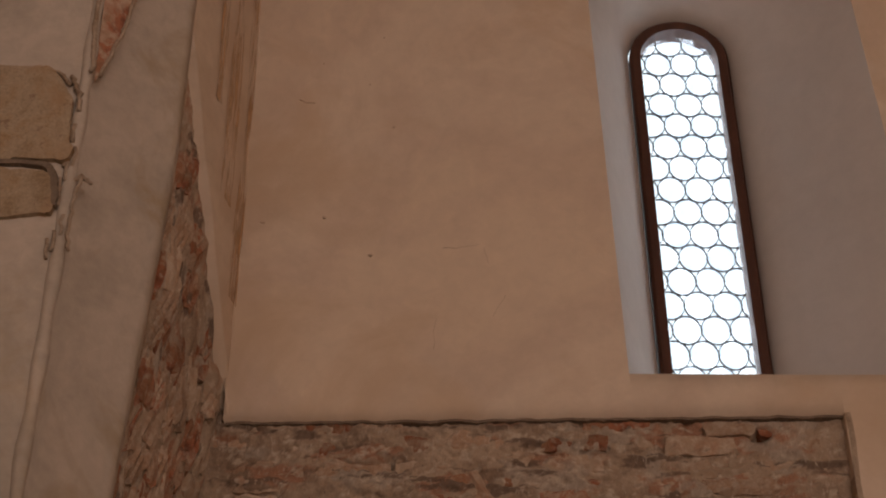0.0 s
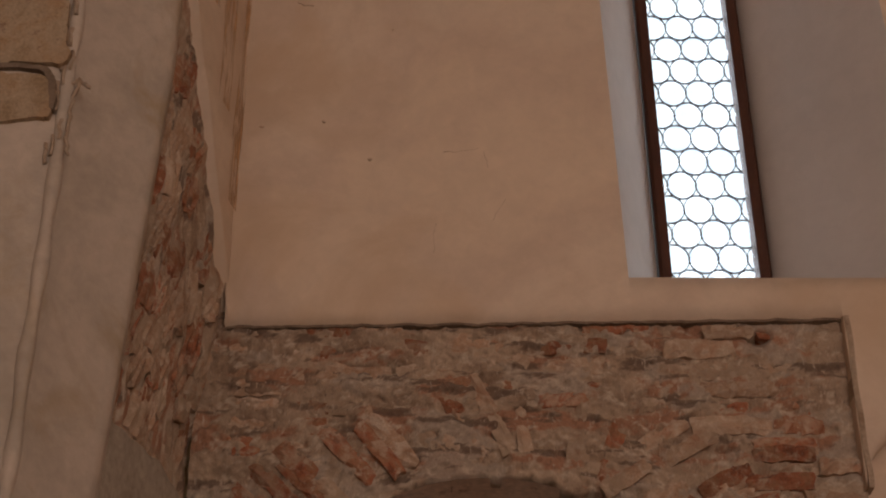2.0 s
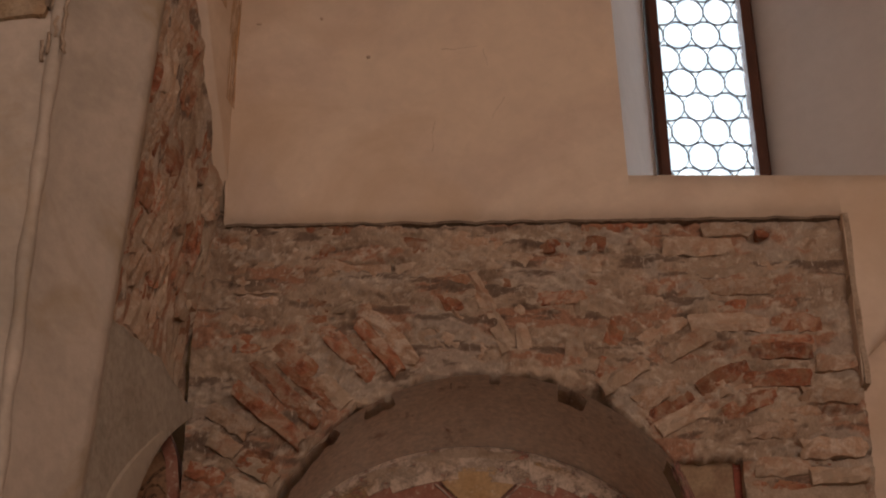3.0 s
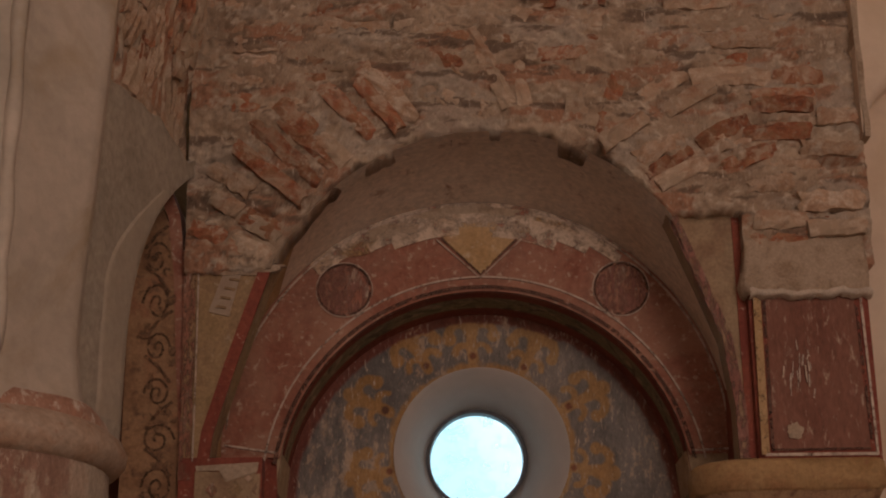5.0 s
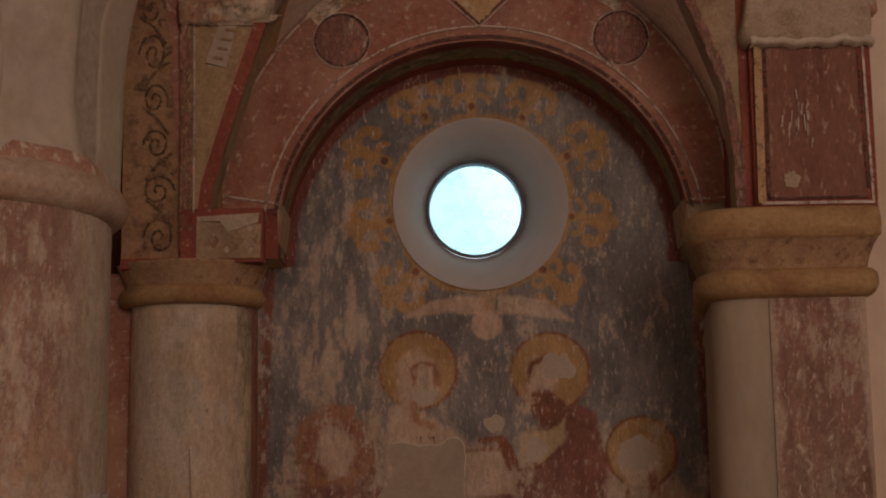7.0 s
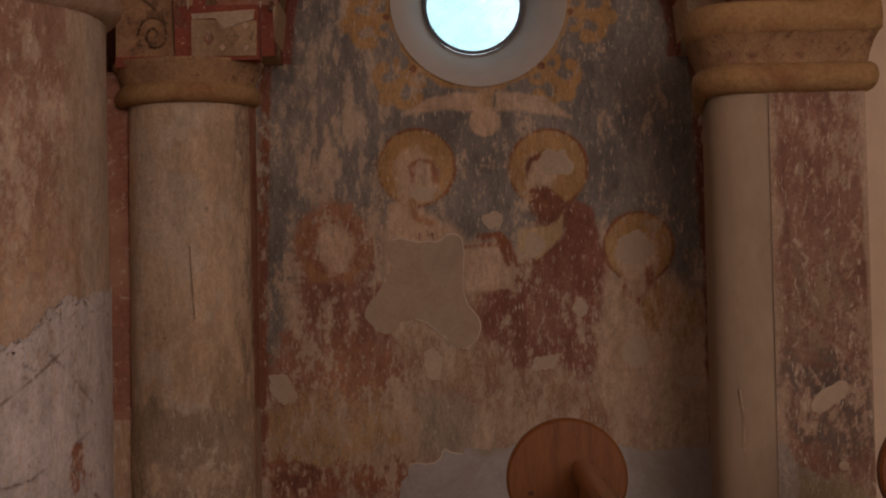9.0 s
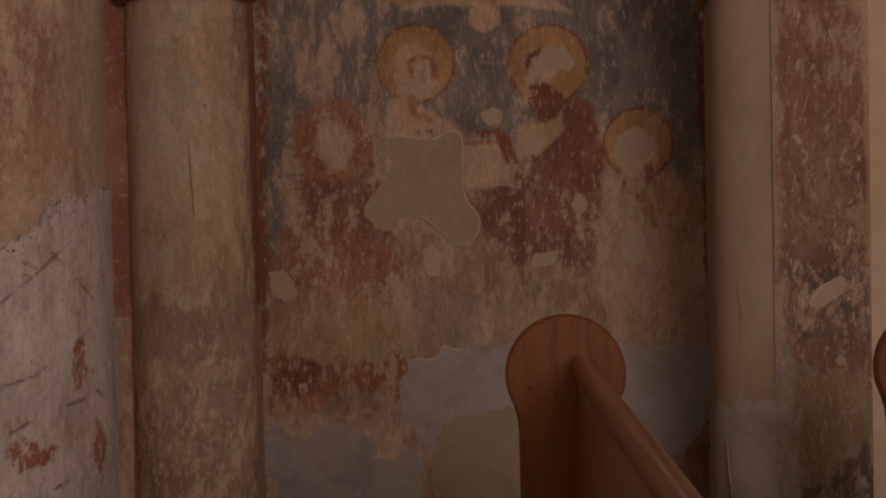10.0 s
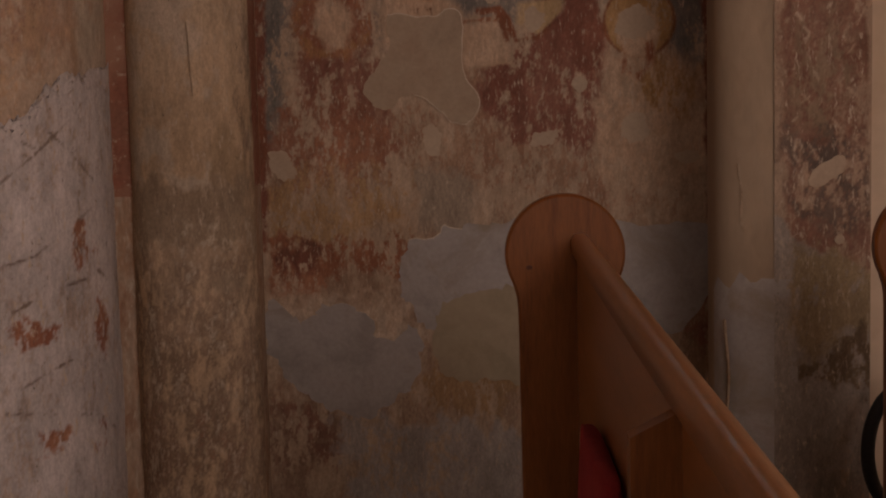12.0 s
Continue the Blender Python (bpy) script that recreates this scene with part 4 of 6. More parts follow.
    sh.lay(np.minimum(0.125 - d, d - 0.095), GOLD, RUST2, 0.5, 0.02, 0.03)
    sh.lay(in_oval(x, z, -0.352, 1.609, 0.061, 0.080), FLESH, FLESH2, 0.66, 0.02, 0.03)
    for args in ((-0.095, 1.835, 0.069, 0.094), (0.302, 1.816, 0.054, 0.087), (0.603, 1.553, 0.069, 0.083)):
        sh.lay(in_oval(x, z, *args), FLESH, FLESH2, 0.75, 0.015, 0.025)
    sh.lay(near_line(x, z, [(-0.104, 1.820), (-0.111, 1.864), (-0.081, 1.889), (-0.040, 1.877), (-0.029, 1.822)], 0.016), RUST, RUST2, 0.68, 0.01, 0.014)
    sh.lay(near_line(x, z, [(0.257, 1.813), (0.273, 1.876), (0.322, 1.906)], 0.018), UMBER, RUST, 0.7, 0.01, 0.014)
    sh.lay(in_shape(x, z, [(0.265, 1.786), (0.347, 1.802), (0.381, 1.738), (0.353, 1.675), (0.308, 1.667), (0.264, 1.731)]), (0.16, 0.07, 0.045), RUST, 0.62, 0.014, 0.025)
    sh.lay(near_line(x, z, [(0.557, 1.518), (0.573, 1.445), (0.609, 1.427), (0.642, 1.458), (0.647, 1.516)], 0.02), RUST, RUST2, 0.66, 0.012, 0.02)
    sh.lay(near_line(x, z, [(-0.106, 1.757), (-0.098, 1.703), (-0.053, 1.684)], 0.016), RUST2, GOLD2, 0.7, 0.012, 0.014)
    for pts, wd in (([(0.108, 1.635), (0.172, 1.643), (0.206, 1.579), (0.224, 1.543)], 0.02), ([(0.163, 1.634), (0.197, 1.543)], 0.01), ([(0.274, 1.776), (0.317, 1.703), (0.372, 1.729)], 0.012), ([(0.310, 1.758), (0.290, 1.668)], 0.012), ([(0.224, 1.543), (0.287, 1.550), (0.375, 1.621), (0.381, 1.711)], 0.008)):
        sh.lay(near_line(x, z, pts, wd), (0.16, 0.07, 0.045), RUST, 0.74, 0.008, 0.01)
    # worn strokes on the mantle, too faint to read
    mark = random.Random(4)
    for k in range(6):
        bx, bz = -0.140 + 0.019 * k + mark.uniform(-0.004, 0.004), 1.667 - 0.004 * k + mark.uniform(-0.008, 0.006)
        sh.lay(near_line(x, z, [(bx, bz), (bx + mark.uniform(-0.006, 0.012), bz - mark.uniform(0.012, 0.03))], 0.004), UMBER, RUST, 0.62, 0.005, 0.008)
    # low down: warm ochre, rusty bands, grey-brown stains
    sh.lay(in_shape(x, z, [(-0.605, 1.110), (-0.424, 1.142), (-0.100, 1.117), (-0.122, 0.956), (-0.357, 0.889), (-0.608, 0.912)]), (0.37, 0.23, 0.12), (0.43, 0.29, 0.17), 0.52, 0.06, 0.12)
    sh.lay(in_shape(x, z, [(-0.600, 0.948), (-0.429, 0.908), (-0.283, 0.923), (-0.120, 0.919), (-0.142, 0.791), (-0.323, 0.823), (-0.434, 0.743), (-0.579, 0.746)]), RUST, RUST2, 0.6, 0.02, 0.05)
    sh.lay(in_oval(x, z, -0.485, 0.863, 0.090, 0.054), UMBER, MAROON, 0.6, 0.03, 0.05)
    sh.lay(in_shape(x, z, [(-0.616, 0.729), (-0.288, 0.740), (-0.125, 0.736), (-0.112, 0.496), (-0.276, 0.537), (-0.364, 0.650), (-0.582, 0.654)]), FLESH2, (0.52, 0.42, 0.33), 0.55, 0.06, 0.1)
    sh.lay(in_oval(x, z, 0.069, 0.437, 0.163, 0.108), (0.3, 0.19, 0.1), (0.36, 0.23, 0.13), 0.55, 0.05, 0.1)
    sh.lay(in_oval(x, z, -0.448, 0.262, 0.199, 0.108), (0.2, 0.13, 0.09), MAROON2, 0.5, 0.06, 0.12)
    sh.lay(in_shape(x, z, [(0.766, 0.716), (0.876, 0.805), (0.882, 0.400), (0.782, 0.513)]), MAROON2, FLESH, 0.5, 0.03, 0.06)
    sh.lay(in_shape(x, z, [(-0.100, 1.135), (0.008, 1.151), (0.097, 1.095), (0.076, 0.970), (-0.014, 0.927), (-0.112, 0.974)]), (0.3, 0.235, 0.18), (0.35, 0.275, 0.21), 0.8, 0.03, 0.05)
    sh.lay(in_shape(x, z, [(-0.372, 0.354), (-0.190, 0.312), (-0.006, 0.327), (0.176, 0.286), (0.285, 0.227), (0.280, -0.035), (-0.309, -0.022), (-0.358, 0.204)]), (0.3, 0.26, 0.235), (0.37, 0.325, 0.3), 0.66, 0.05, 0.09)
    # dark red bands along the edges of the niche
    sh.lay(near_line(x, z, [(0.81, 2.3), (0.825, 1.9), (0.84, 1.5), (0.852, 0.9)], 0.05), (0.17, 0.06, 0.045), MAROON, 0.72, 0.012, 0.014)
    sh.lay(near_line(x, z, [(-0.56, 2.3), (-0.58, 1.9), (-0.597, 1.3), (-0.602, 0.9)], 0.04), MAROON, RUST, 0.62, 0.012, 0.014)
    rim = np.hypot(x - IX, z - IZ)
    sh.lay(np.where(z > 2.2, rim - IR + 0.035, -1.0), (0.16, 0.055, 0.04), MAROON, 0.8, 0.01, 0.01)
    sh.mesh("fresco_wall", YT, M_FRESCO, NICHE, "worn fresco with haloes on slate and red ground", (OCX, OCZ, OCR - 0.005))


build_fresco()


def filled_loss(name, mt, pts, y, label, seed, rag=0.006, thick=0.006, parent=NICHE, lip=False):
    """A smooth plaster fill with a soft irregular outline, standing a little proud of the wall."""
    n, ring = len(pts), []
    for i in range(n):
        p0, p1, p2, p3 = (Vector(pts[(i + k) % n]) for k in (-1, 0, 1, 2))
        for k in range(8):
            u = k / 8
            q = 0.5 * (2 * p1 + (p2 - p0) * u + (2 * p0 - 5 * p1 + 4 * p2 - p3) * u * u + (3 * p1 - p0 - 3 * p2 + p3) * u ** 3)
            ring.append((q.x + rag * noise.noise(Vector((q.x * 24, q.y * 24, seed))) + 0.5 * rag * noise.noise(Vector((q.x * 80, q.y * 80, seed))),
                         q.y + rag * noise.noise(Vector((q.x * 24, q.y * 24, seed + 5))) + 0.5 * rag * noise.noise(Vector((q.x * 80, q.y * 80, seed + 5)))))
    bm = bmesh.new()
    f = [bm.verts.new((a, y, b)) for a, b in ring]
    g = [bm.verts.new((a, y + thick, b)) for a, b in ring]
    bm.faces.new(f)
    for i in range(len(ring)):
        j = (i + 1) % len(ring)
        bm.faces.new((f[i], f[j], g[j], g[i]))
    ob = part(name, bm, mt, parent, label)
    if lip:
        bm = bmesh.new()
        strip(bm, ring[:int(len(ring) * lip)], 0.0035, y - 0.002, 0.005)
        part("plaster_lip", bm, M_LIP, ob, "pale broken rim")
    return ob


def oval_pts(cx, cz, rx, rz, tilt=0.0, n=9):
    c, s = math.cos(tilt), math.sin(tilt)
    return [(cx + rx * math.cos(a) * c - rz * math.sin(a) * s, cz + rx * math.cos(a) * s + rz * math.sin(a) * c) for a in (2 * math.pi * i / n for i in range(n))]


def build_oculus():
    w = thing("window_2", "small round oculus window with frosted glass", "window", kind="structure")
    gx, gz, gr = 0.105, 2.421, 0.155
    n = 64
    c = lambda x, z, r, y: [(x + r * math.cos(2 * math.pi * i / n), y, z + r * math.sin(2 * math.pi * i / n)) for i in range(n)]
    bm = bmesh.new()
    loft(bm, [c(OCX, OCZ, OCR + 0.006, YT - 0.012), c(OCX, OCZ, OCR - 0.006, YT - 0.002), c((gx + OCX) / 2, (gz + OCZ) / 2, 0.222, YT + 0.09), c(gx, gz, gr + 0.012, YT + 0.22), c(gx, gz, gr + 0.012, YT + 0.3)])
    part("oculus_splay", bm, M_WHITE, w, "smooth white plastered splay", True)
    bm = bmesh.new()
    loft(bm, [c(gx, gz, gr + 0.014, YT + 0.2), c(gx, gz, gr + 0.002, YT + 0.2), c(gx, gz, gr, YT + 0.24)])
    part("ring_frame", bm, M_LEAD, w, "thin dark metal ring")
    bm = bmesh.new()
    bm.faces.new([bm.verts.new(p) for p in c(gx, gz, gr + 0.004, YT + 0.23)])
    part("pane", bm, M_OCGLASS, w, "frosted pale blue glass").visible_shadow = False


build_oculus()

def fill_losses():
    y = YT - 0.005
    big = [(-0.180, 1.632), (-0.054, 1.620), (0.045, 1.637), (0.054, 1.456), (0.103, 1.356), (0.074, 1.293), (0.011, 1.291), (-0.051, 1.350), (-0.104, 1.376), (-0.146, 1.366), (-0.186, 1.331), (-0.240, 1.354), (-0.261, 1.405), (-0.223, 1.471), (-0.179, 1.524)]
    filled_loss("loss_fill", M_PATCH, big, y, "smooth filled loss in the fresco", 1, 0.01, lip=0.55)
    for k, (cx, cz, rx, rz, tilt, mt) in enumerate((
            (0.149, 1.689, 0.033, 0.029, 0.2, M_LOSS), (0.422, 1.403, 0.025, 0.023, -0.2, M_LOSS), (-0.048, 1.233, 0.031, 0.047, 0.1, M_LOSS), (0.312, 1.235, 0.040, 0.023, 0.4, M_LOSS), (0.596, 1.261, 0.043, 0.051, 0.0, M_LOSS),
            (0.357, 1.869, 0.047, 0.047, 0.3, M_LOSS), (0.598, 1.589, 0.060, 0.051, 0.0, M_LOSS), (0.279, 1.605, 0.034, 0.034, 0.3, M_LOSS), (-0.066, 1.778, 0.040, 0.025, 0.0, M_LOSS), (-0.532, 1.162, 0.033, 0.058, 0.6, M_LOSS), (0.764, 1.163, 0.036, 0.025, 0.0, M_LOSS))):
        filled_loss("loss_fill", mt, oval_pts(cx, cz, rx, rz, tilt), y + 0.0003 * k, "pale filled loss in the fresco", k + 3, 0.016)
    # broad smooth repairs low on the wall
    filled_loss("plaster_repair", M_COOL, [(-0.121, 0.901), (-0.011, 0.953), (0.116, 0.959), (0.297, 0.946), (0.292, 0.635), (0.218, 0.563), (-0.001, 0.595), (-0.100, 0.644), (-0.157, 0.737), (-0.162, 0.829)], y - 0.001, "smooth grey repair plaster", 21, 0.022, lip=0.16)
    filled_loss("plaster_repair", M_OLIVEFILL, [(-0.016, 0.715), (0.112, 0.749), (0.293, 0.727), (0.289, 0.450), (0.143, 0.454), (-0.003, 0.466), (-0.065, 0.551), (-0.058, 0.643)], y - 0.0035, "olive-brown repair plaster", 22, 0.02)
    filled_loss("plaster_repair", M_COOL, [(-0.580, 0.728), (-0.491, 0.652), (-0.435, 0.697), (-0.308, 0.700), (-0.237, 0.610), (-0.118, 0.626), (-0.102, 0.533), (-0.151, 0.423), (-0.281, 0.342), (-0.390, 0.373), (-0.516, 0.450), (-0.586, 0.544), (-0.604, 0.655)], y, "smooth grey repair plaster", 23, 0.028)
    filled_loss("plaster_repair", M_COOL, [(0.442, 0.943), (0.641, 0.947), (0.831, 0.938), (0.848, 0.806), (0.793, 0.660), (0.710, 0.589), (0.546, 0.574), (0.438, 0.668)], y, "smooth grey repair plaster", 24, 0.022)


fill_losses()


# right pier with painted block, capital and corner shaft
def build_right_pier():
    w = thing("wall_pier", "painted pier with moulded ochre capital beside the niche", "pier", kind="structure")
    bm = bmesh.new()
    box(bm, 0.865, 1.205, YB + 0.01, YA + 0.1, 2.225, 2.74, 0.012)
    part("painted_block", bm, M_DKRED, w, "red painted block framed in dark lines")
    y = YB + 0.006
    polygon("block_panel", M_BLOCK, [(0.9, 2.26), (1.17, 2.262), (1.16, 2.7), (0.91, 2.7)], y, w, "faded red painted panel")
    for pts, mt, wd, dy in (([(0.905, 2.69), (0.9, 2.26)], P_DARK, 0.009, 0.004), ([(1.165, 2.68), (1.175, 2.29)], P_DARK, 0.009, 0.004), ([(0.9, 2.263), (1.17, 2.265)], P_DARK, 0.006, 0.004),
                            ([(0.886, 2.7), (0.88, 2.25)], P_OCHRE, 0.022, 0.003), ([(0.88, 2.25), (1.19, 2.25)], P_LINE, 0.008, 0.003), ([(1.18, 2.7), (1.188, 2.25)], P_LINE, 0.007, 0.003)):
        flat("block_line", mt, pts, wd, y - dy, w)
    spot("flake", M_BROKEN, 0.965, 2.315, 0.022, 0.022, y - 0.006, w, "pale flaked spot", 0.3, 3)
    rng = random.Random(9)
    for k in range(16):
        sx, sz = rng.gauss(0.995, 0.022), rng.gauss(2.5, 0.05)
        flat("scratch", P_LINE, [(sx, sz), (sx + rng.uniform(-0.006, 0.006), sz - rng.uniform(0.012, 0.05))], rng.uniform(0.002, 0.005), y - 0.005 - 0.0002 * k, w)
    bm = bmesh.new()
    n = 30
    rings = []
    for d, z in ((0.0, 2.70), (0.012, 2.71), (0.02, 2.74), (0.008, 2.78), (0.0, 2.84), (-0.03, 2.9)):
        rings.append([(0.86 - d, YA + 0.1, z), (0.86 - d, YB - d, z)] + [(0.86 + 0.34 * i / n, YB - 0.012 - d + wob(i * 0.3, z * 9, 0, 1.1, 0.012), z + wob(i * 0.2, 3, z, 1.4, 0.016)) for i in range(n + 1)] + [(1.2 + d, YA, z)])
    loft(bm, rings, False)
    part("block_ledge", bm, M_BROKEN, w, "broken pale plaster ledge", True)
    bm = bmesh.new()
    loft(bm, [[(0.862 + 0.345 * i / 40, YB - 0.026 + dy, 2.706 + dz * (1 + wob(i * 0.5, 1, 0, 1.2, 0.6)) + wob(i * 0.2, 3, 2.7, 1.4, 0.012)) for i in range(41)] for dy, dz in ((0.03, -0.012), (0.0, -0.01), (-0.012, 0.0), (0.0, 0.01), (0.02, 0.014))], False)
    part("plaster_lip", bm, M_LIP, w, "white flaked plaster lip", True)

    def plan(d, z):
        pts = [(0.785 - d * 0.6, YA + 0.02, z)]
        for i in range(13):
            a = radians(180 + 90 * i / 12)
            pts.append((0.85 + (0.115 + d) * math.cos(a), YB + 0.115 + (0.115 + d) * math.sin(a), z))
        pts += [(0.95, YB - d, z), (1.05, YB - d - 0.002, z), (1.15, YB - d, z), (1.155 + d * 0.6, YB - d + 0.004, z), (1.16 + d * 0.6, YA, z)]
        return pts
    for nm, mt, prof in (("necking_roll", M_CAP, [(0.0, 1.985), (0.02, 1.99), (0.035, 2.005), (0.041, 2.025), (0.036, 2.048), (0.02, 2.062), (0.005, 2.066)]),
                         ("cove", M_CAPDK, [(0.005, 2.064), (0.012, 2.09), (0.026, 2.12), (0.045, 2.145)]),
                         ("abacus", M_CAP, [(0.045, 2.144), (0.055, 2.15), (0.058, 2.185), (0.054, 2.22), (0.04, 2.232), (-0.1, 2.236)])):
        bm = bmesh.new()
        loft(bm, [plan(d, z) for d, z in prof], False)
        part(nm, bm, mt, w, smooth=True)
    bm = bmesh.new()
    loft(bm, [plan(-0.006, z) for z in (0.0, 1.0, 2.0)], False)
    part("pier_shaft", bm, M_COLR, w, "pale pier with rounded corner", True)
    y = YB - 0.002
    sh = Sheet(0.885, 1.148, 0.0, 1.99, 0.005, 83)
    x, z = sh.x, sh.z
    sh.rgb = np.array((0.31, 0.215, 0.155)) * (1 - sh.tone[:, None]) + np.array((0.38, 0.28, 0.205)) * sh.tone[:, None]
    left = 0.9 + 0.03 * np.clip(1.5 - z, 0, 1)
    sh.lay(np.minimum(x - left, z - 0.95 + 0.5 * (x - 0.9)), (0.21, 0.105, 0.075), (0.28, 0.16, 0.12), 0.62, 0.02, 0.03)
    sh.lay(in_oval(x, z, 1.02, 1.4, 0.12, 0.16), (0.27, 0.19, 0.13), (0.34, 0.25, 0.18), 0.44, 0.08, 0.1)
    sh.lay(in_shape(x, z, [(0.916, 1.268), (1.039, 1.250), (1.162, 1.217), (1.177, 0.985), (1.085, 0.971), (0.993, 1.035), (0.923, 1.083)]), (0.12, 0.09, 0.075), (0.2, 0.14, 0.11), 0.56, 0.04, 0.08)
    sh.lay(near_line(x, z, [(1.135, 1.987), (1.136, 1.617), (1.146, 1.157)], 0.01), UMBER, (0.16, 0.1, 0.08), 0.62, 0.008, 0.008)
    sh.lay(x - 1.136 + 0.02 * (z - 1.5), (0.36, 0.25, 0.18), (0.42, 0.31, 0.23), 0.8, 0.008, 0.01)
    # grey repair below, olive patch, dark damp stain
    grey = in_shape(x, z, [(0.885, 1.069), (0.939, 0.975), (1.069, 0.925), (1.178, 0.860), (1.241, 0.324), (0.819, 0.333)])
    sh.lay(grey, (0.27, 0.23, 0.2), (0.33, 0.285, 0.25), 0.95, 0.012, 0.03)
    sh.lay(in_shape(x, z, [(0.931, 0.959), (1.054, 0.941), (1.178, 0.884), (1.178, 0.735), (1.085, 0.706), (0.992, 0.614), (0.937, 0.662)]), (0.25, 0.19, 0.115), (0.31, 0.235, 0.15), 0.75, 0.03, 0.05)
    sh.lay(in_shape(x, z, [(0.945, 0.599), (1.023, 0.645), (1.069, 0.707), (1.124, 0.729), (1.178, 0.657), (1.178, 0.515), (1.054, 0.565)]), (0.12, 0.085, 0.055), (0.19, 0.135, 0.085), 0.64, 0.012, 0.04)
    sh.lay(0.45 - z, (0.24, 0.2, 0.17), (0.28, 0.235, 0.2), 0.7, 0.08, 0.1)
    scratch = random.Random(14)
    for k in range(34):
        sx, sz, ang = scratch.uniform(0.91, 1.11), scratch.uniform(0.95, 1.97), scratch.uniform(0.6, 2.4)
        ln_ = scratch.uniform(0.012, 0.05)
        sh.lay(near_line(x, z, [(sx, sz), (sx + ln_ * math.cos(ang), sz + ln_ * math.sin(ang))], 0.003), FLESH2, (0.54, 0.44, 0.35), 0.8, 0.005, 0.004)
    sh.mesh("painted_face", y, M_FRESCO, w, "worn dark red painted face over grey repairs")
    filled_loss("flake", M_LOSS, [(0.980, 1.121), (0.988, 1.156), (1.027, 1.186), (1.073, 1.199), (1.070, 1.157), (1.036, 1.135), (1.008, 1.115)], y - 0.006, "pale plaster flake", 2, 0.006, parent=w)
    filled_loss("flake", M_LOSS, oval_pts(1.062, 0.967, 0.014, 0.015), y - 0.006, "pale plaster flake", 5, 0.006, parent=w)
    # grey repair round the foot of the shaft
    bm = bmesh.new()
    rings = []
    for k in range(14):
        rings.append([(px, py - 0.001, (0.88 - 0.008 * abs(j - 7) + wob(j * 0.3, 0, 0, 1, 0.05)) * k / 13) for j, (px, py, pz) in enumerate(plan(0.0, 0.0)[2:15])])
    loft(bm, rings, False)
    part("repair", bm, M_COOL, w, "smooth grey repair plaster", True)
    # raised crack lines on the shaft
    for pts in ([(0.79, 1.18), (0.8, 1.1), (0.797, 1.02), (0.815, 0.98), (0.84, 0.97)], [(0.752, 0.75), (0.765, 0.6), (0.757, 0.45), (0.77, 0.36)]):
        bm = bmesh.new()
        strip(bm, pts, 0.006, YB + 0.015, 0.02)
        part("crack", bm, M_BROKEN, w, "raised pale crack")


build_right_pier()


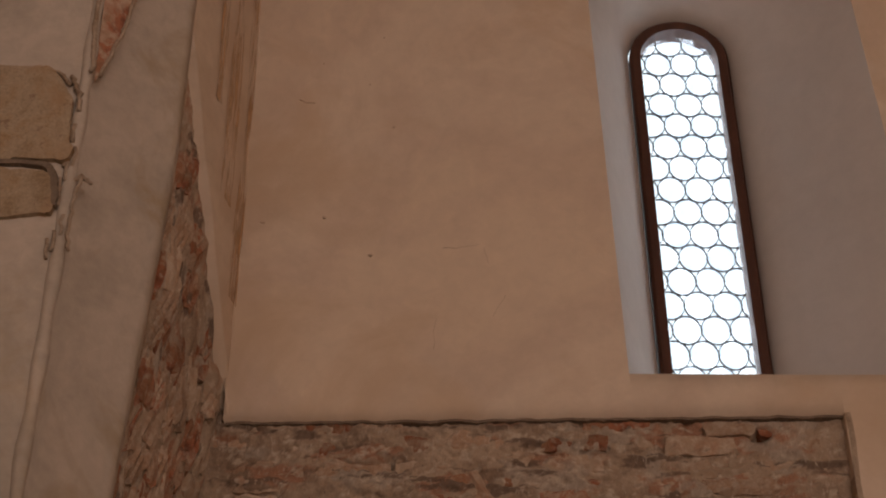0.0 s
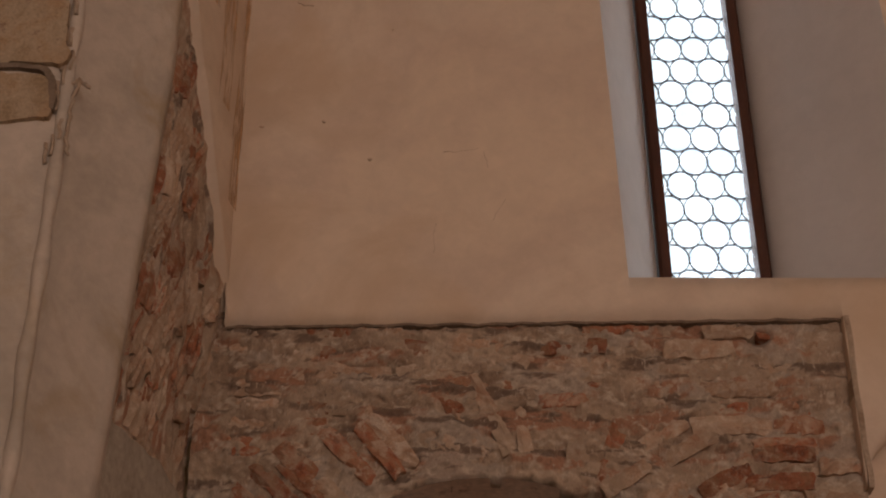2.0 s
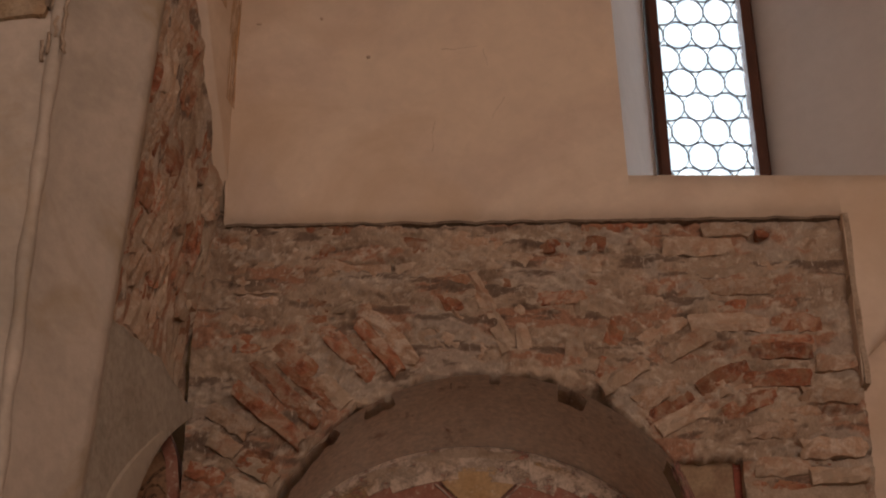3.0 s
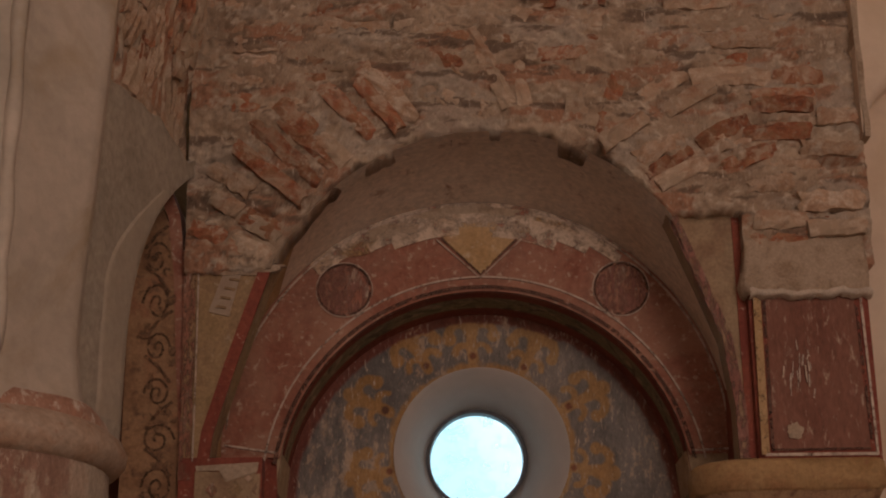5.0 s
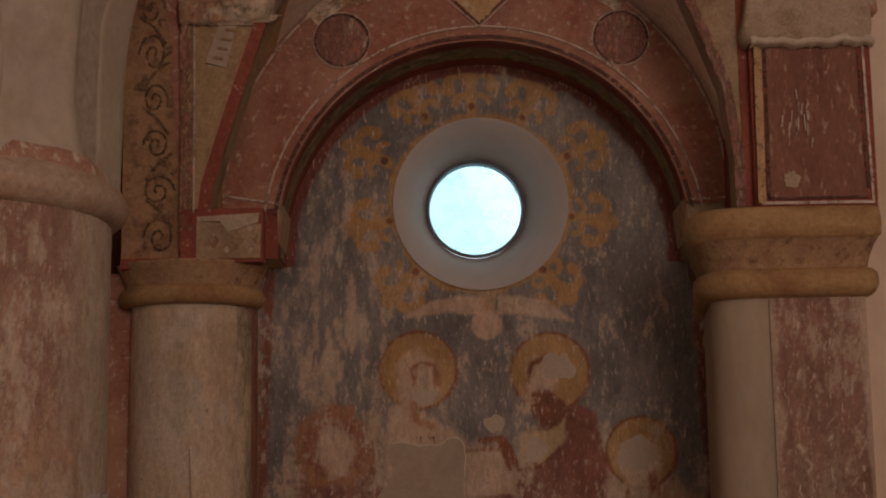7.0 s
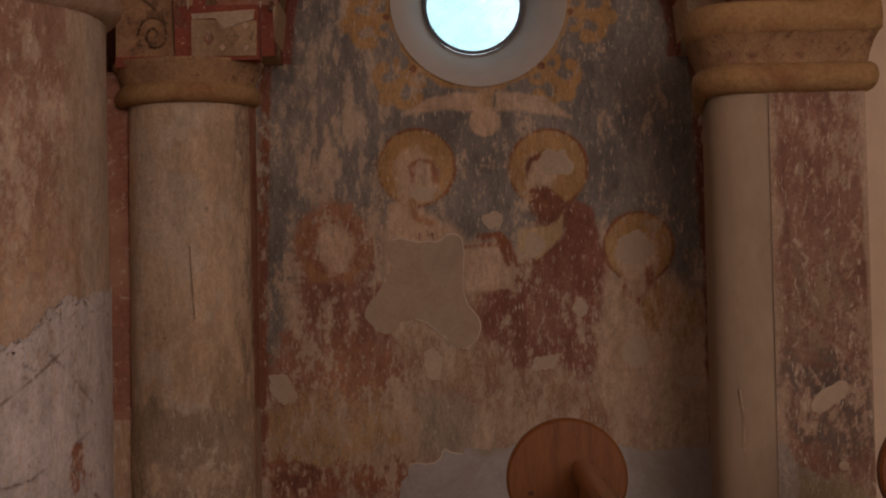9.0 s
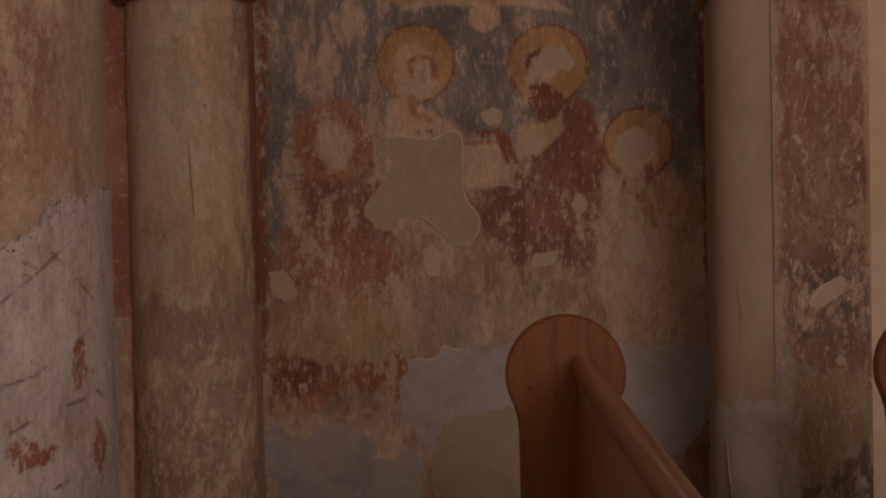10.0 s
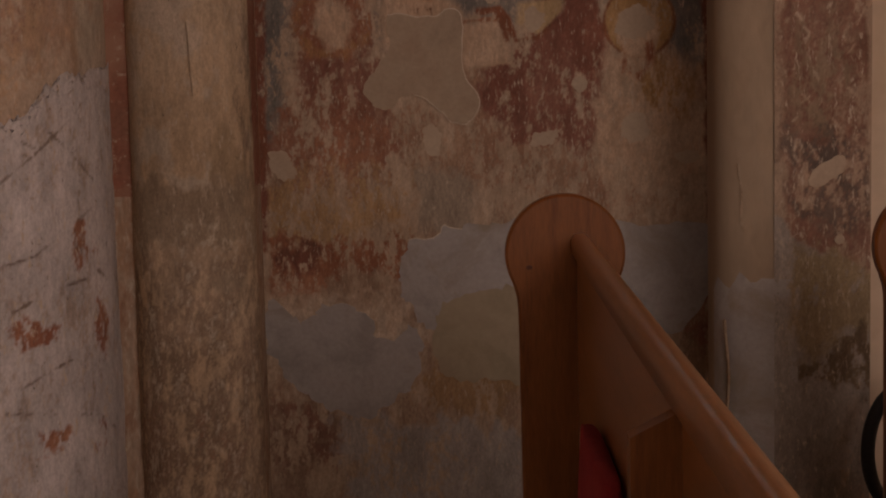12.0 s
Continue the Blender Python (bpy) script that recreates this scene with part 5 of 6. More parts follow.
def build_left_shaft():
    w = thing("wall_pilaster", "pale limewashed half column with painted ochre capital", "pilaster", kind="structure")
    cx, cy = -0.722, 4.47
    sh = Sheet(-0.27, 0.27, 0.0, 2.06, 0.005, 31)
    a, z = sh.x, sh.z
    sh.rgb = np.array((0.43, 0.31, 0.205)) * (1 - sh.tone[:, None]) + np.array((0.49, 0.37, 0.26)) * sh.tone[:, None]
    sh.lay(np.full_like(a, 1.0), (0.43, 0.35, 0.27), (0.5, 0.4, 0.31), 0.3, wear=sh.patch)
    # darker edge beside the fresco, brown runs, patched and dirty foot
    sh.lay(a - 0.17, (0.24, 0.17, 0.12), (0.36, 0.27, 0.2), 0.5, 0.05, 0.05)
    sh.lay(in_shape(a, z, [(0.069, 1.148), (0.062, 1.256), (0.098, 1.340), (0.142, 1.300), (0.186, 1.235), (0.202, 1.124)]), (0.35, 0.25, 0.16), (0.4, 0.29, 0.19), 0.9, 0.012, 0.03)
    sh.lay(1.16 - z, (0.33, 0.24, 0.165), (0.42, 0.31, 0.22), 0.62, 0.04, 0.08)
    sh.lay(in_shape(a, z, [(-0.239, 1.137), (-0.042, 1.174), (0.083, 1.155), (0.212, 1.163), (0.189, 1.014), (0.110, 0.973), (-0.001, 0.995), (-0.210, 0.971)]), (0.29, 0.215, 0.15), (0.33, 0.25, 0.18), 0.92, 0.02, 0.06)
    sh.lay(0.94 - z, (0.23, 0.16, 0.11), (0.33, 0.24, 0.175), 0.58, 0.06, 0.12)
    sh.lay(0.62 - z, (0.27, 0.15, 0.1), (0.33, 0.21, 0.15), 0.38, 0.1, 0.2)
    sh.lay(in_oval(a, z, 0.115, 0.878, 0.046, 0.028), (0.3, 0.23, 0.17), (0.34, 0.26, 0.19), 0.8, 0.03, 0.04)
    sh.lay(1.06 - z, (0.47, 0.38, 0.29), (0.52, 0.43, 0.34), 0.24, 0.03, 0.05, sh.fine * 0.55 + sh.streak * 0.45)
    r = lambda z: 0.177 - 0.004 * z
    sh.mesh("shaft", 0, M_FRESCO, w, "pale limewashed shaft with a dirty foot", bend=lambda a, z, d: [cx + (r(z) + d) * np.sin(a / 0.172), cy - 0.9 * (r(z) + d) * np.cos(a / 0.172), z])
    for nm, mt, prof in (("necking_roll", M_CAP, [(0.177, 1.995), (0.195, 2.0), (0.204, 2.012), (0.205, 2.028), (0.198, 2.044), (0.186, 2.052)]), ("cove", M_CAPDK, [(0.186, 2.05), (0.19, 2.066), (0.198, 2.088), (0.208, 2.106), (0.212, 2.116), (0.1, 2.118)])):
        bm = bmesh.new()
        lathe(bm, cx, cy, prof, 170, 370, n=48, squash=0.9, wobble=0.004)
        part(nm, bm, mt, w, smooth=True)
    bm = bmesh.new()
    box(bm, -1.1, -0.98, 4.5, YT, 0, 3.3)
    box(bm, -1.0, -0.585, 4.45, YA + 0.1, 1.12, 2.1)
    part("backing", bm, M_RED, w, "dark red painted strip")
    bm = bmesh.new()
    box(bm, -1.0, -0.585, 4.453, YA + 0.1, 0, 1.12)
    part("backing", bm, M_WALLP, w, "worn plaster strip")
    # tall scroll panel beside the arch
    y = 4.44
    pts = [(-0.92, 2.12), (-0.742, 2.12), (-0.752, 2.51), (-0.773, 2.78), (-0.8, 2.95), (-0.829, 3.03), (-0.86, 3.0), (-0.92, 2.9)]
    polygon("scroll_panel", M_SCROLL, pts, y, w, "brown ochre panel with painted scrolls", 0.2)
    flat("border_band", M_RED, [(-0.724, 2.152), (-0.742, 2.406), (-0.757, 2.573), (-0.773, 2.829), (-0.797, 3.004), (-0.833, 3.101)], 0.036, y - 0.005, w, "dark red edge band", 0.2)
    flat("border_band", M_DKRED, [(-0.92, 2.125), (-0.71, 2.125)], 0.03, y - 0.009, w, "dark red edge band", 0.1)
    rng = random.Random(5)
    for k in range(6):
        cz, cxx = 2.2 + 0.135 * k, -0.812 - 0.006 * k
        sgn = 1 if k % 2 else -1
        j1, j2 = rng.uniform(0.8, 1.15), rng.uniform(0.8, 1.1)
        flat("painted_scroll", P_SCROLL, [(cxx + sgn * j1 * (0.046 - 0.0017 * i) * math.cos(i * 0.42), cz + j2 * (0.06 - 0.0022 * i) * math.sin(i * 0.42)) for i in range(26)], 0.007, y - 0.004, w)
        flat("painted_scroll", P_SCROLL, [(cxx - sgn * 0.036, cz + 0.03), (cxx, cz + 0.08), (cxx + sgn * 0.04, cz + 0.11)], 0.009, y - 0.0065, w)
        for m in range(4):
            spot("painted_leaf", P_SCROLL, cxx + rng.uniform(-0.05, 0.05), cz + rng.uniform(-0.06, 0.07), rng.uniform(0.008, 0.018), rng.uniform(0.006, 0.012), y - 0.009 - 0.001 * m, w, "", 0.5, k + 7 * m, rng.uniform(0, 3))
    # the panel stands flush with the foot of the arch
    eye, k = Vector(EYE), 4.352 / 4.44
    for ob in w.children:
        if ob.name.split(".")[0] in ("scroll_panel", "painted_scroll", "painted_leaf", "border_band"):
            ob.matrix_basis = Matrix.Translation(eye * (1 - k)) @ Matrix.Scale(k, 4)
    for pts in ([(-0.7, 1.6), (-0.696, 1.5), (-0.69, 1.4)], [(-0.708, 1.36), (-0.704, 1.34)]):
        flat("crack", M_BROKEN, pts, 0.003, cy - 0.159, w, "raised pale crack", 0.01)


build_left_shaft()


# left foreground pier on its column, and the return wall
LX, LY = -1.155, 3.60


def tube(bm, pts, r, n=6):
    rings = []
    for i, p in enumerate(pts):
        a, b = Vector(pts[max(0, i - 1)]), Vector(pts[min(len(pts) - 1, i + 1)])
        d = (b - a).normalized()
        u = d.cross(Vector((0.31, 0.52, 0.79))).normalized()
        v = d.cross(u)
        rr = r(i) if callable(r) else r
        rings.append([tuple(Vector(p) + rr * (math.cos(2 * math.pi * k / n) * u + math.sin(2 * math.pi * k / n) * v)) for k in range(n)])
    vs = loft(bm, rings)
    bm.faces.new(vs[0])
    bm.faces.new(vs[-1])


def build_left_pier():
    w = thing("wall_pier", "large plastered pier on a worn red column", "pier", kind="structure")
    sh = Sheet(-0.72, 0.72, 0.0, 2.12, 0.005, 57)
    a, z = sh.x, sh.z
    sh.rgb = np.array((0.36, 0.26, 0.19)) * (1 - sh.tone[:, None]) + np.array((0.44, 0.34, 0.26)) * sh.tone[:, None]
    # red paint, thin and rubbed, down to the grey lime coat
    sh.lay(np.minimum(z - 1.5, 0.42 - a), (0.26, 0.14, 0.1), (0.34, 0.21, 0.155), 0.56, 0.1, 0.1)
    sh.lay(np.minimum(1.65 - z, 0.4 - a), (0.38, 0.24, 0.15), (0.44, 0.3, 0.2), 0.45, 0.15, 0.2)
    sh.lay(a - 0.472 - 0.05 * np.clip(1.75 - z, 0, 0.4), (0.4, 0.33, 0.255), (0.47, 0.38, 0.3), 0.72, 0.02, 0.05)
    sh.mesh("column_shaft", 0, M_FRESCO, w, "worn red and white column", bend=lambda a, z, d: [LX + (0.378 + d) * np.sin(a / 0.382), LY - (0.378 + d) * np.cos(a / 0.382), z])
    bm = bmesh.new()
    lathe(bm, LX, LY, [(0.37, 0.0), (0.37, 1.0), (0.37, 2.09)], 10, 170, n=24)
    part("column_rear", bm, M_PIERRED, w, "worn red plaster of the column", True)
    # grey lime coat, scored and flaked to red
    sh = Sheet(-0.7, 0.62, 0.0, 1.62, 0.005, 71)
    a, z = sh.x, sh.z
    sh.rgb = np.array((0.41, 0.37, 0.36)) * (1 - sh.tone[:, None]) + np.array((0.5, 0.45, 0.44)) * sh.tone[:, None]
    sh.lay(np.full_like(a, 1.0), (0.36, 0.29, 0.25), (0.42, 0.34, 0.29), 0.3)
    for cu, cz, ru, rz in ((0.449, 1.078, 0.030, 0.030), (0.418, 1.137, 0.014, 0.009), (0.301, 0.912, 0.053, 0.028), (0.501, 0.907, 0.018, 0.034), (0.339, 0.679, 0.037, 0.018), (0.474, 0.671, 0.014, 0.021), (0.344, 0.912, 0.016, 0.016)):
        sh.lay(in_oval(a, z, cu, cz, ru, rz), (0.2, 0.075, 0.05), RUST2, 0.56, 0.01, 0.05)
    for pts in ([(0.235, 1.242), (0.314, 1.297), (0.393, 1.353), (0.474, 1.412)], [(0.352, 1.343), (0.415, 1.291), (0.495, 1.224), (0.533, 1.170)], [(0.226, 1.065), (0.303, 1.082), (0.397, 1.139), (0.536, 1.196)], [(0.411, 1.095), (0.468, 1.045), (0.532, 1.005)], [(0.246, 0.967), (0.341, 1.004), (0.445, 1.016)], [(0.250, 0.798), (0.332, 0.834), (0.433, 0.855)], [(0.223, 0.753), (0.342, 0.734), (0.465, 0.709), (0.563, 0.648)], [(0.243, 1.406), (0.264, 1.335), (0.315, 1.309)]):
        sh.lay(near_line(a, z, pts, 0.002), (0.15, 0.11, 0.09), (0.22, 0.17, 0.14), 0.66, 0.004, 0.008)
    edge = np.interp(a, *(( -0.75, -0.2, 0.242, 0.291, 0.342, 0.416, 0.591, 0.7), (1.0, 1.2, 1.348, 1.363, 1.415, 1.447, 1.454, 1.5))) + 0.05 * sh.edge
    sh.z = np.minimum(z, edge)
    sh.mesh("lower_coat", 0, M_FRESCO, w, "pale grey lime coat with scored lines", bend=lambda a, z, d: [LX + (0.387 + 1.5 * d) * np.sin(a / 0.382), LY - (0.387 + 1.5 * d) * np.cos(a / 0.382), z])
    bm = bmesh.new()
    prof = [(0.37, 2.09), (0.393, 2.097), (0.41, 2.115), (0.414, 2.14), (0.402, 2.168), (0.38, 2.185), (0.36, 2.2)]
    lathe(bm, LX, LY, prof, n=72, wobble=0.012)
    part("torus", bm, M_TORUS, w, "rounded capital ring", True)
    bm = bmesh.new()
    lathe(bm, LX, LY, [(0.37, 2.16), (0.374, 2.185), (0.364, 2.212), (0.345, 2.235), (0.3, 2.25)], n=72, wobble=0.022)
    part("broken_bed", bm, M_PIERRED, w, "broken red masonry over the ring", True)
    bm = bmesh.new()
    rings = []
    for i in range(61):
        z = 2.2 + 5.3 * i / 60
        lean = -0.845 + 0.10 * min(1.0, max(0.0, (z - 2.4) / 1.7))
        flare = 0.03 * max(0.0, 1 - (z - 2.2) / 0.22) ** 2
        j = wob(0, 0, z, 2.5, 0.008)
        rings.append([(-1.9, 3.9, z), (-1.7, 3.32, z), (-1.2, 3.24 - flare, z), (-0.995 + j, 3.25 - flare, z), (-0.975 + j, 3.258 - flare, z), (-0.955 + j, 3.28 - flare, z), (-0.93, 3.34, z), (lean - 0.01 + flare, 3.48, z), (lean + flare, 3.5, z), (lean + flare, 3.54, z), (-0.9, 3.7, z), (-0.95, 4.3, z)])
    loft(bm, rings, False)
    part("pier_upper", bm, M_PIER, w, "grey-white plastered pier", True)
    # smooth pale bead along the corner of the pier
    bm = bmesh.new()
    tube(bm, [(-0.958 + wob(0, 0, z, 2.5, 0.008) + wob(1, 0, z, 6, 0.006), 3.266, z) for z in xs_from(2.3, 5.2, 0.05)], lambda i: 0.018 + 0.003 * math.sin(i * 1.3), 10)
    part("corner_bead", bm, M_PIER, w, "smooth pale corner bead", True)
    rng = random.Random(8)
    # bare ochre blocks where the plaster is lost, with a joint between them
    for pts, sd in (([(-1.4, 4.2), (-1.1, 4.215), (-1.036, 4.2), (-0.985, 4.11), (-0.972, 4.0), (-0.968, 3.91), (-1.1, 3.905), (-1.4, 3.9)], 1), ([(-1.4, 3.88), (-1.1, 3.875), (-1.003, 3.855), (-0.98, 3.8), (-0.982, 3.745), (-1.06, 3.728), (-1.4, 3.72)], 2)):
        filled_loss("bare_block", M_BAREBLOCK, pts, 3.231, "bare ochre stone block under lost plaster", sd, 0.012, 0.02, w)
    filled_loss("joint", M_JOINTSHADE, [(-1.3, 3.897), (-1.05, 3.9), (-0.99, 3.87), (-0.972, 3.77), (-0.985, 3.765), (-1.005, 3.86), (-1.06, 3.888), (-1.3, 3.885)], 3.228, "dark open joint", 4, 0.006, 0.02, w)
    tubes = (([(-0.99, 4.19), (-0.962, 4.13), (-0.955, 4.06)], 0.008), ([(-1.2, 4.21), (-1.08, 4.222), (-1.02, 4.2), (-0.985, 4.15)], 0.007), ([(-0.925, 3.87), (-0.935, 3.8), (-0.938, 3.7), (-0.925, 3.62)], 0.006), ([(-0.9, 3.852), (-0.925, 3.87), (-0.945, 3.85)], 0.007), ([(-0.955, 4.5), (-0.945, 4.3), (-0.94, 4.19)], 0.009), ([(-0.865, 4.5), (-0.89, 4.34), (-0.93, 4.19)], 0.007))
    for pts, rr in tubes:
        fine = []
        for (x0, z0), (x1, z1) in zip(pts, pts[1:]):
            fine += [(x0 + (x1 - x0) * k / 6 + rng.uniform(-0.004, 0.004), 3.243 + 0.5 * max(0.0, x0 + 0.95), z0 + (z1 - z0) * k / 6) for k in range(6)]
        bm = bmesh.new()
        tube(bm, fine, lambda i: rr * (0.8 + 0.4 * noise.noise(Vector((i * 0.9, rr, 0)))), 7)
        part("plaster_ridge", bm, M_BROKEN, w, "ragged plaster ridge", True)
    bm = bmesh.new()
    cl = [(-0.945, 4.6), (-0.85, 4.6), (-0.885, 4.46), (-0.9, 4.34), (-0.935, 4.19), (-0.94, 4.3), (-0.942, 4.45)]
    vs = [bm.verts.new((x, 3.252 + 0.75 * max(0.0, x + 0.955), z)) for x, z in cl]
    bm.faces.new(vs)
    part("cleft", bm, M_BRICK, w, "dark red cleft in the plaster")
    for i in range(10):
        bm = bmesh.new()
        x, z = rng.uniform(-0.985, -0.95), rng.uniform(3.62, 4.2)
        tube(bm, [(x + rng.uniform(-0.004, 0.004), 3.249, z - 0.02 * k) for k in range(4)], 0.005, 6)
        part("plaster_ridge", bm, M_BROKEN, w, "ragged plaster ridge", True)


build_left_pier()

R0, R1 = Vector((-0.87, 3.62)), Vector((-0.655, 4.33))


def on_return(u, z, off=0.0):
    p = R0 + (R1 - R0) * u
    k = min(1.0, max(0.0, (3.72 - z) / 0.4)) * 0.075
    n = Vector((R1.y - R0.y, -(R1.x - R0.x))).normalized()
    lean = -0.04 * min(1.0, max(0.0, (3.4 - z) / 0.8))
    return (p.x + off * n.x - k * u + (1 - u) * (0.055 * min(1, max(0, (z - 3.2) / 0.8)) + lean * 0.5), p.y + off * n.y, z)


def arch_z(u):
    return 2.2 + 0.9 * (max(0.0, u - 0.41) / 0.59) ** 0.28


def slivers_at(s, z):
    """Depth of the joints between upright slivers of stone."""
    q = s + 0.18 * z + 0.03 * noise.noise(Vector((s * 5, z * 3, 1)))
    d = 0.014 * noise.noise(Vector((q * 26, z * 6, 2))) + 0.008 * noise.noise(Vector((q * 60, z * 16, 3)))
    return d + 0.09 * max(0.0, noise.noise(Vector((q * 24, z * 7, 9))) - 0.27)


def build_return_wall():
    w = thing("wall_return", "return wall of rubble under stained plaster beside the pier", "wall", kind="structure")
    bm = bmesh.new()
    ny, nz, rings = 110, 260, []
    for k in range(nz + 1):
        ring = []
        for i in range(ny + 1):
            u = i / ny
            z0 = arch_z(u)
            z = z0 + (5.05 - z0) * k / nz
            ring.append(on_return(u, z, -0.024 - slivers_at(u * 0.74, z)))
        rings.append(ring)
    loft(bm, rings, False)
    masonry_pigment(part("rubble_face", bm, M_RUBBLE, w, "rough rubble masonry of upright slivers", True), 1, 16, 5)
    # arch soffit under the return wall
    bm = bmesh.new()
    loft(bm, [[on_return(i / 90, arch_z(i / 90) + 0.002, 0.01 - d) for i in range(91)] for d in (0.0, 0.1, 0.25)], False)
    part("arch_soffit", bm, M_GREY, w, "grey plastered arch edge", True)
    # grey and pale plaster low on the springing
    bm = bmesh.new()
    rings = []
    for k in range(41):
        ring = []
        for i in range(91):
            u = i / 90
            top = 3.16 + 0.02 * wob(u, 0, 0, 9, 1) - 0.07 * max(0, u - 0.6) / 0.4
            z0 = arch_z(u) - 0.004
            z = z0 + (max(top, z0 + 0.05) - z0) * k / 40
            ring.append(on_return(u, z, (0.012 if k < 40 else -0.03) + wob(u * 3, 0, z * 3, 2, 0.003)))
        rings.append(ring)
    loft(bm, rings, False)
    part("springer_render", bm, M_GREY, w, "grey rendered springing of the arch", True)
    bm = bmesh.new()
    rings = []
    for k in range(31):
        ring = []
        for i in range(13):
            z = 2.26 + 0.72 * k / 30
            ua = 0.2 + 0.5 * max(0, (z - 2.6) / 0.38) ** 1.5
            ub = min(0.97, 0.405 + 0.59 * max(0.0, (z - 2.205) / 0.9) ** 3.57)
            ub = max(ub, ua + 0.01)
            ring.append(on_return(ua + (ub - ua) * i / 12 + wob(i, 0, z, 6, 0.006), z, 0.0165 if 0 < i < 12 and 0 < k < 30 else 0.008))
        rings.append(ring)
    loft(bm, rings, False)
    part("springer_band", bm, M_SPRING, w, "paler plaster band along the arch", True)
    # stained plaster above a slanting break
    bm = bmesh.new()
    rings = []
    for k in range(41):
        ring = []
        for i in range(21):
            u = i / 20
            z0 = 4.98 - 1.25 * u + wob(u * 8, 0, 0, 1.3, 0.02)
            z = z0 + (7.4 - z0) * (max(0, k - 1) / 39) ** 1.5
            ring.append(on_return(u, z, (0.008 if k else -0.05) + wob(u * 4, 0, z * 3, 1, 0.004)))
        rings.append(ring)
    loft(bm, rings, False)
    part("stained_plaster", bm, M_PLASTER, w, "pale plaster with orange water stains", True)
    for u0, wd, z0, z1, sd in ((0.86, 0.1, 4.1, 6.2, 1), (0.66, 0.14, 4.4, 6.2, 2), (0.48, 0.1, 4.7, 6.2, 3), (0.95, 0.06, 4.3, 6.2, 5)):
        bm = bmesh.new()
        loft(bm, [[on_return(u0 + wd * (i / 6 - 0.5) * (1 + 0.6 * noise.noise(Vector((0, z * 2, sd)))) + 0.05 * noise.noise(Vector((sd, z * 1.2, 0))), z, 0.0135) for i in range(7)] for z in xs_from(z0, z1, 0.08)], False)
        part("water_stain", bm, P_ORANGE, w, "orange water stain", True)
    # ragged arris in the corner
    bm = bmesh.new()
    tube(bm, [(-0.662 + wob(0, 0, z, 9, 0.012), YB - 0.03 + wob(3, 0, z, 7, 0.008), z) for z in xs_from(3.72, 6.0, 0.03)], lambda i: 0.007 + 0.004 * noise.noise(Vector((i * 0.7, 0, 0))), 7)
    part("corner_ridge", bm, M_PLASTER, w, "ragged plaster corner", True)
    return w


W_RETURN = build_return_wall()


# ---- pews ----
def build_pew():
    w = thing("pew", "varnished pine church pew with round-topped end panel", "pew", "pews")
    y0, y1_ = 3.5, 3.54
    cx, cz, r = 0.256, 1.04, 0.134
    out = [(cx + r * math.cos(radians(a)), cz + r * math.sin(radians(a))) for a in range(-42, 213, 5)]
    out += [(0.147, 0.945), (0.149, 0.925), (0.150, 0.9), (0.152, 0.6), (0.155, 0.0), (0.62, 0.0), (0.6, 0.42), (0.52, 0.5), (0.43, 0.7), (0.38, 0.9)]
    bm = bmesh.new()
    mid = (sum(p[0] for p in out) / len(out), 0.6)
    e = 0.006
    inset = []
    n = len(out)
    for i in range(n):
        a, b = out[i - 1], out[(i + 1) % n]
        dx, dz = b[0] - a[0], b[1] - a[1]
        L = math.hypot(dx, dz)
        inset.append((out[i][0] - dz / L * e, out[i][1] + dx / L * e))
    vs = loft(bm, [[(x, y0, z) for x, z in inset], [(x, y0 + e, z) for x, z in out], [(x, y1_ - e, z) for x, z in out], [(x, y1_, z) for x, z in inset]])
    bm.faces.new(vs[0])
    bm.faces.new(vs[-1])
    part("end_panel", bm, M_PINE_DIM, w, "round-topped pine end panel")
    L = 2.75
    rail = [(0.0, 0.026), (0.012, 0.025), (0.02, 0.018), (0.023, 0.006), (0.022, -0.02), (-0.022, -0.02), (-0.023, 0.006), (-0.02, 0.018), (-0.012, 0.025)]
    bm = bmesh.new()
    vs = loft(bm, [[(0.289 - 0.0045 * L * i / 8 + 0.88 * a, y0 + 0.002 - L * i / 8, 1.06 + b) for a, b in rail] for i in range(9)])
    bm.faces.new(vs[-1])
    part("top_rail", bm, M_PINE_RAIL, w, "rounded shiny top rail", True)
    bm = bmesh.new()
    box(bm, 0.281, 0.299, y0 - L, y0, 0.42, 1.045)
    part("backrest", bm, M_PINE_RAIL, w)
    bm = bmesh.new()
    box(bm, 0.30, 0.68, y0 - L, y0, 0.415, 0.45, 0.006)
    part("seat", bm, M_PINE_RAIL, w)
    # narrow upright support behind the backrest, with a sloping head
    bm = bmesh.new()
    vs = loft(bm, [[(0.281, y, 1.028), (0.216, y, 0.995), (0.219, y, 0.0), (0.281, y, 0.0)] for y in (1.95, 1.915)])
    bm.faces.new(vs[0])
    bm.faces.new(vs[1])
    part("support", bm, M_PINE_DIM, w, "upright support with sloping head")
    bm = bmesh.new()
    box(bm, 0.07, 0.2, y0 - L, y0 - 0.02, 0.16, 0.2, 0.006)
    part("kneeler_board", bm, M_PINE_RAIL, w)
    # knots in the end panel
    for x, z, s in ((0.175, 1.012, 0.005), (0.3, 0.95, 0.004)):
        spot("knot", M_FRAME, x, z, s * 1.4, s, y0 - 0.002, w, "", 0.2, x)
    return w


PEW = build_pew()
for k in (1, 2, 3):
    copy_thing(PEW, pose(0.823 * k, 0, 0))


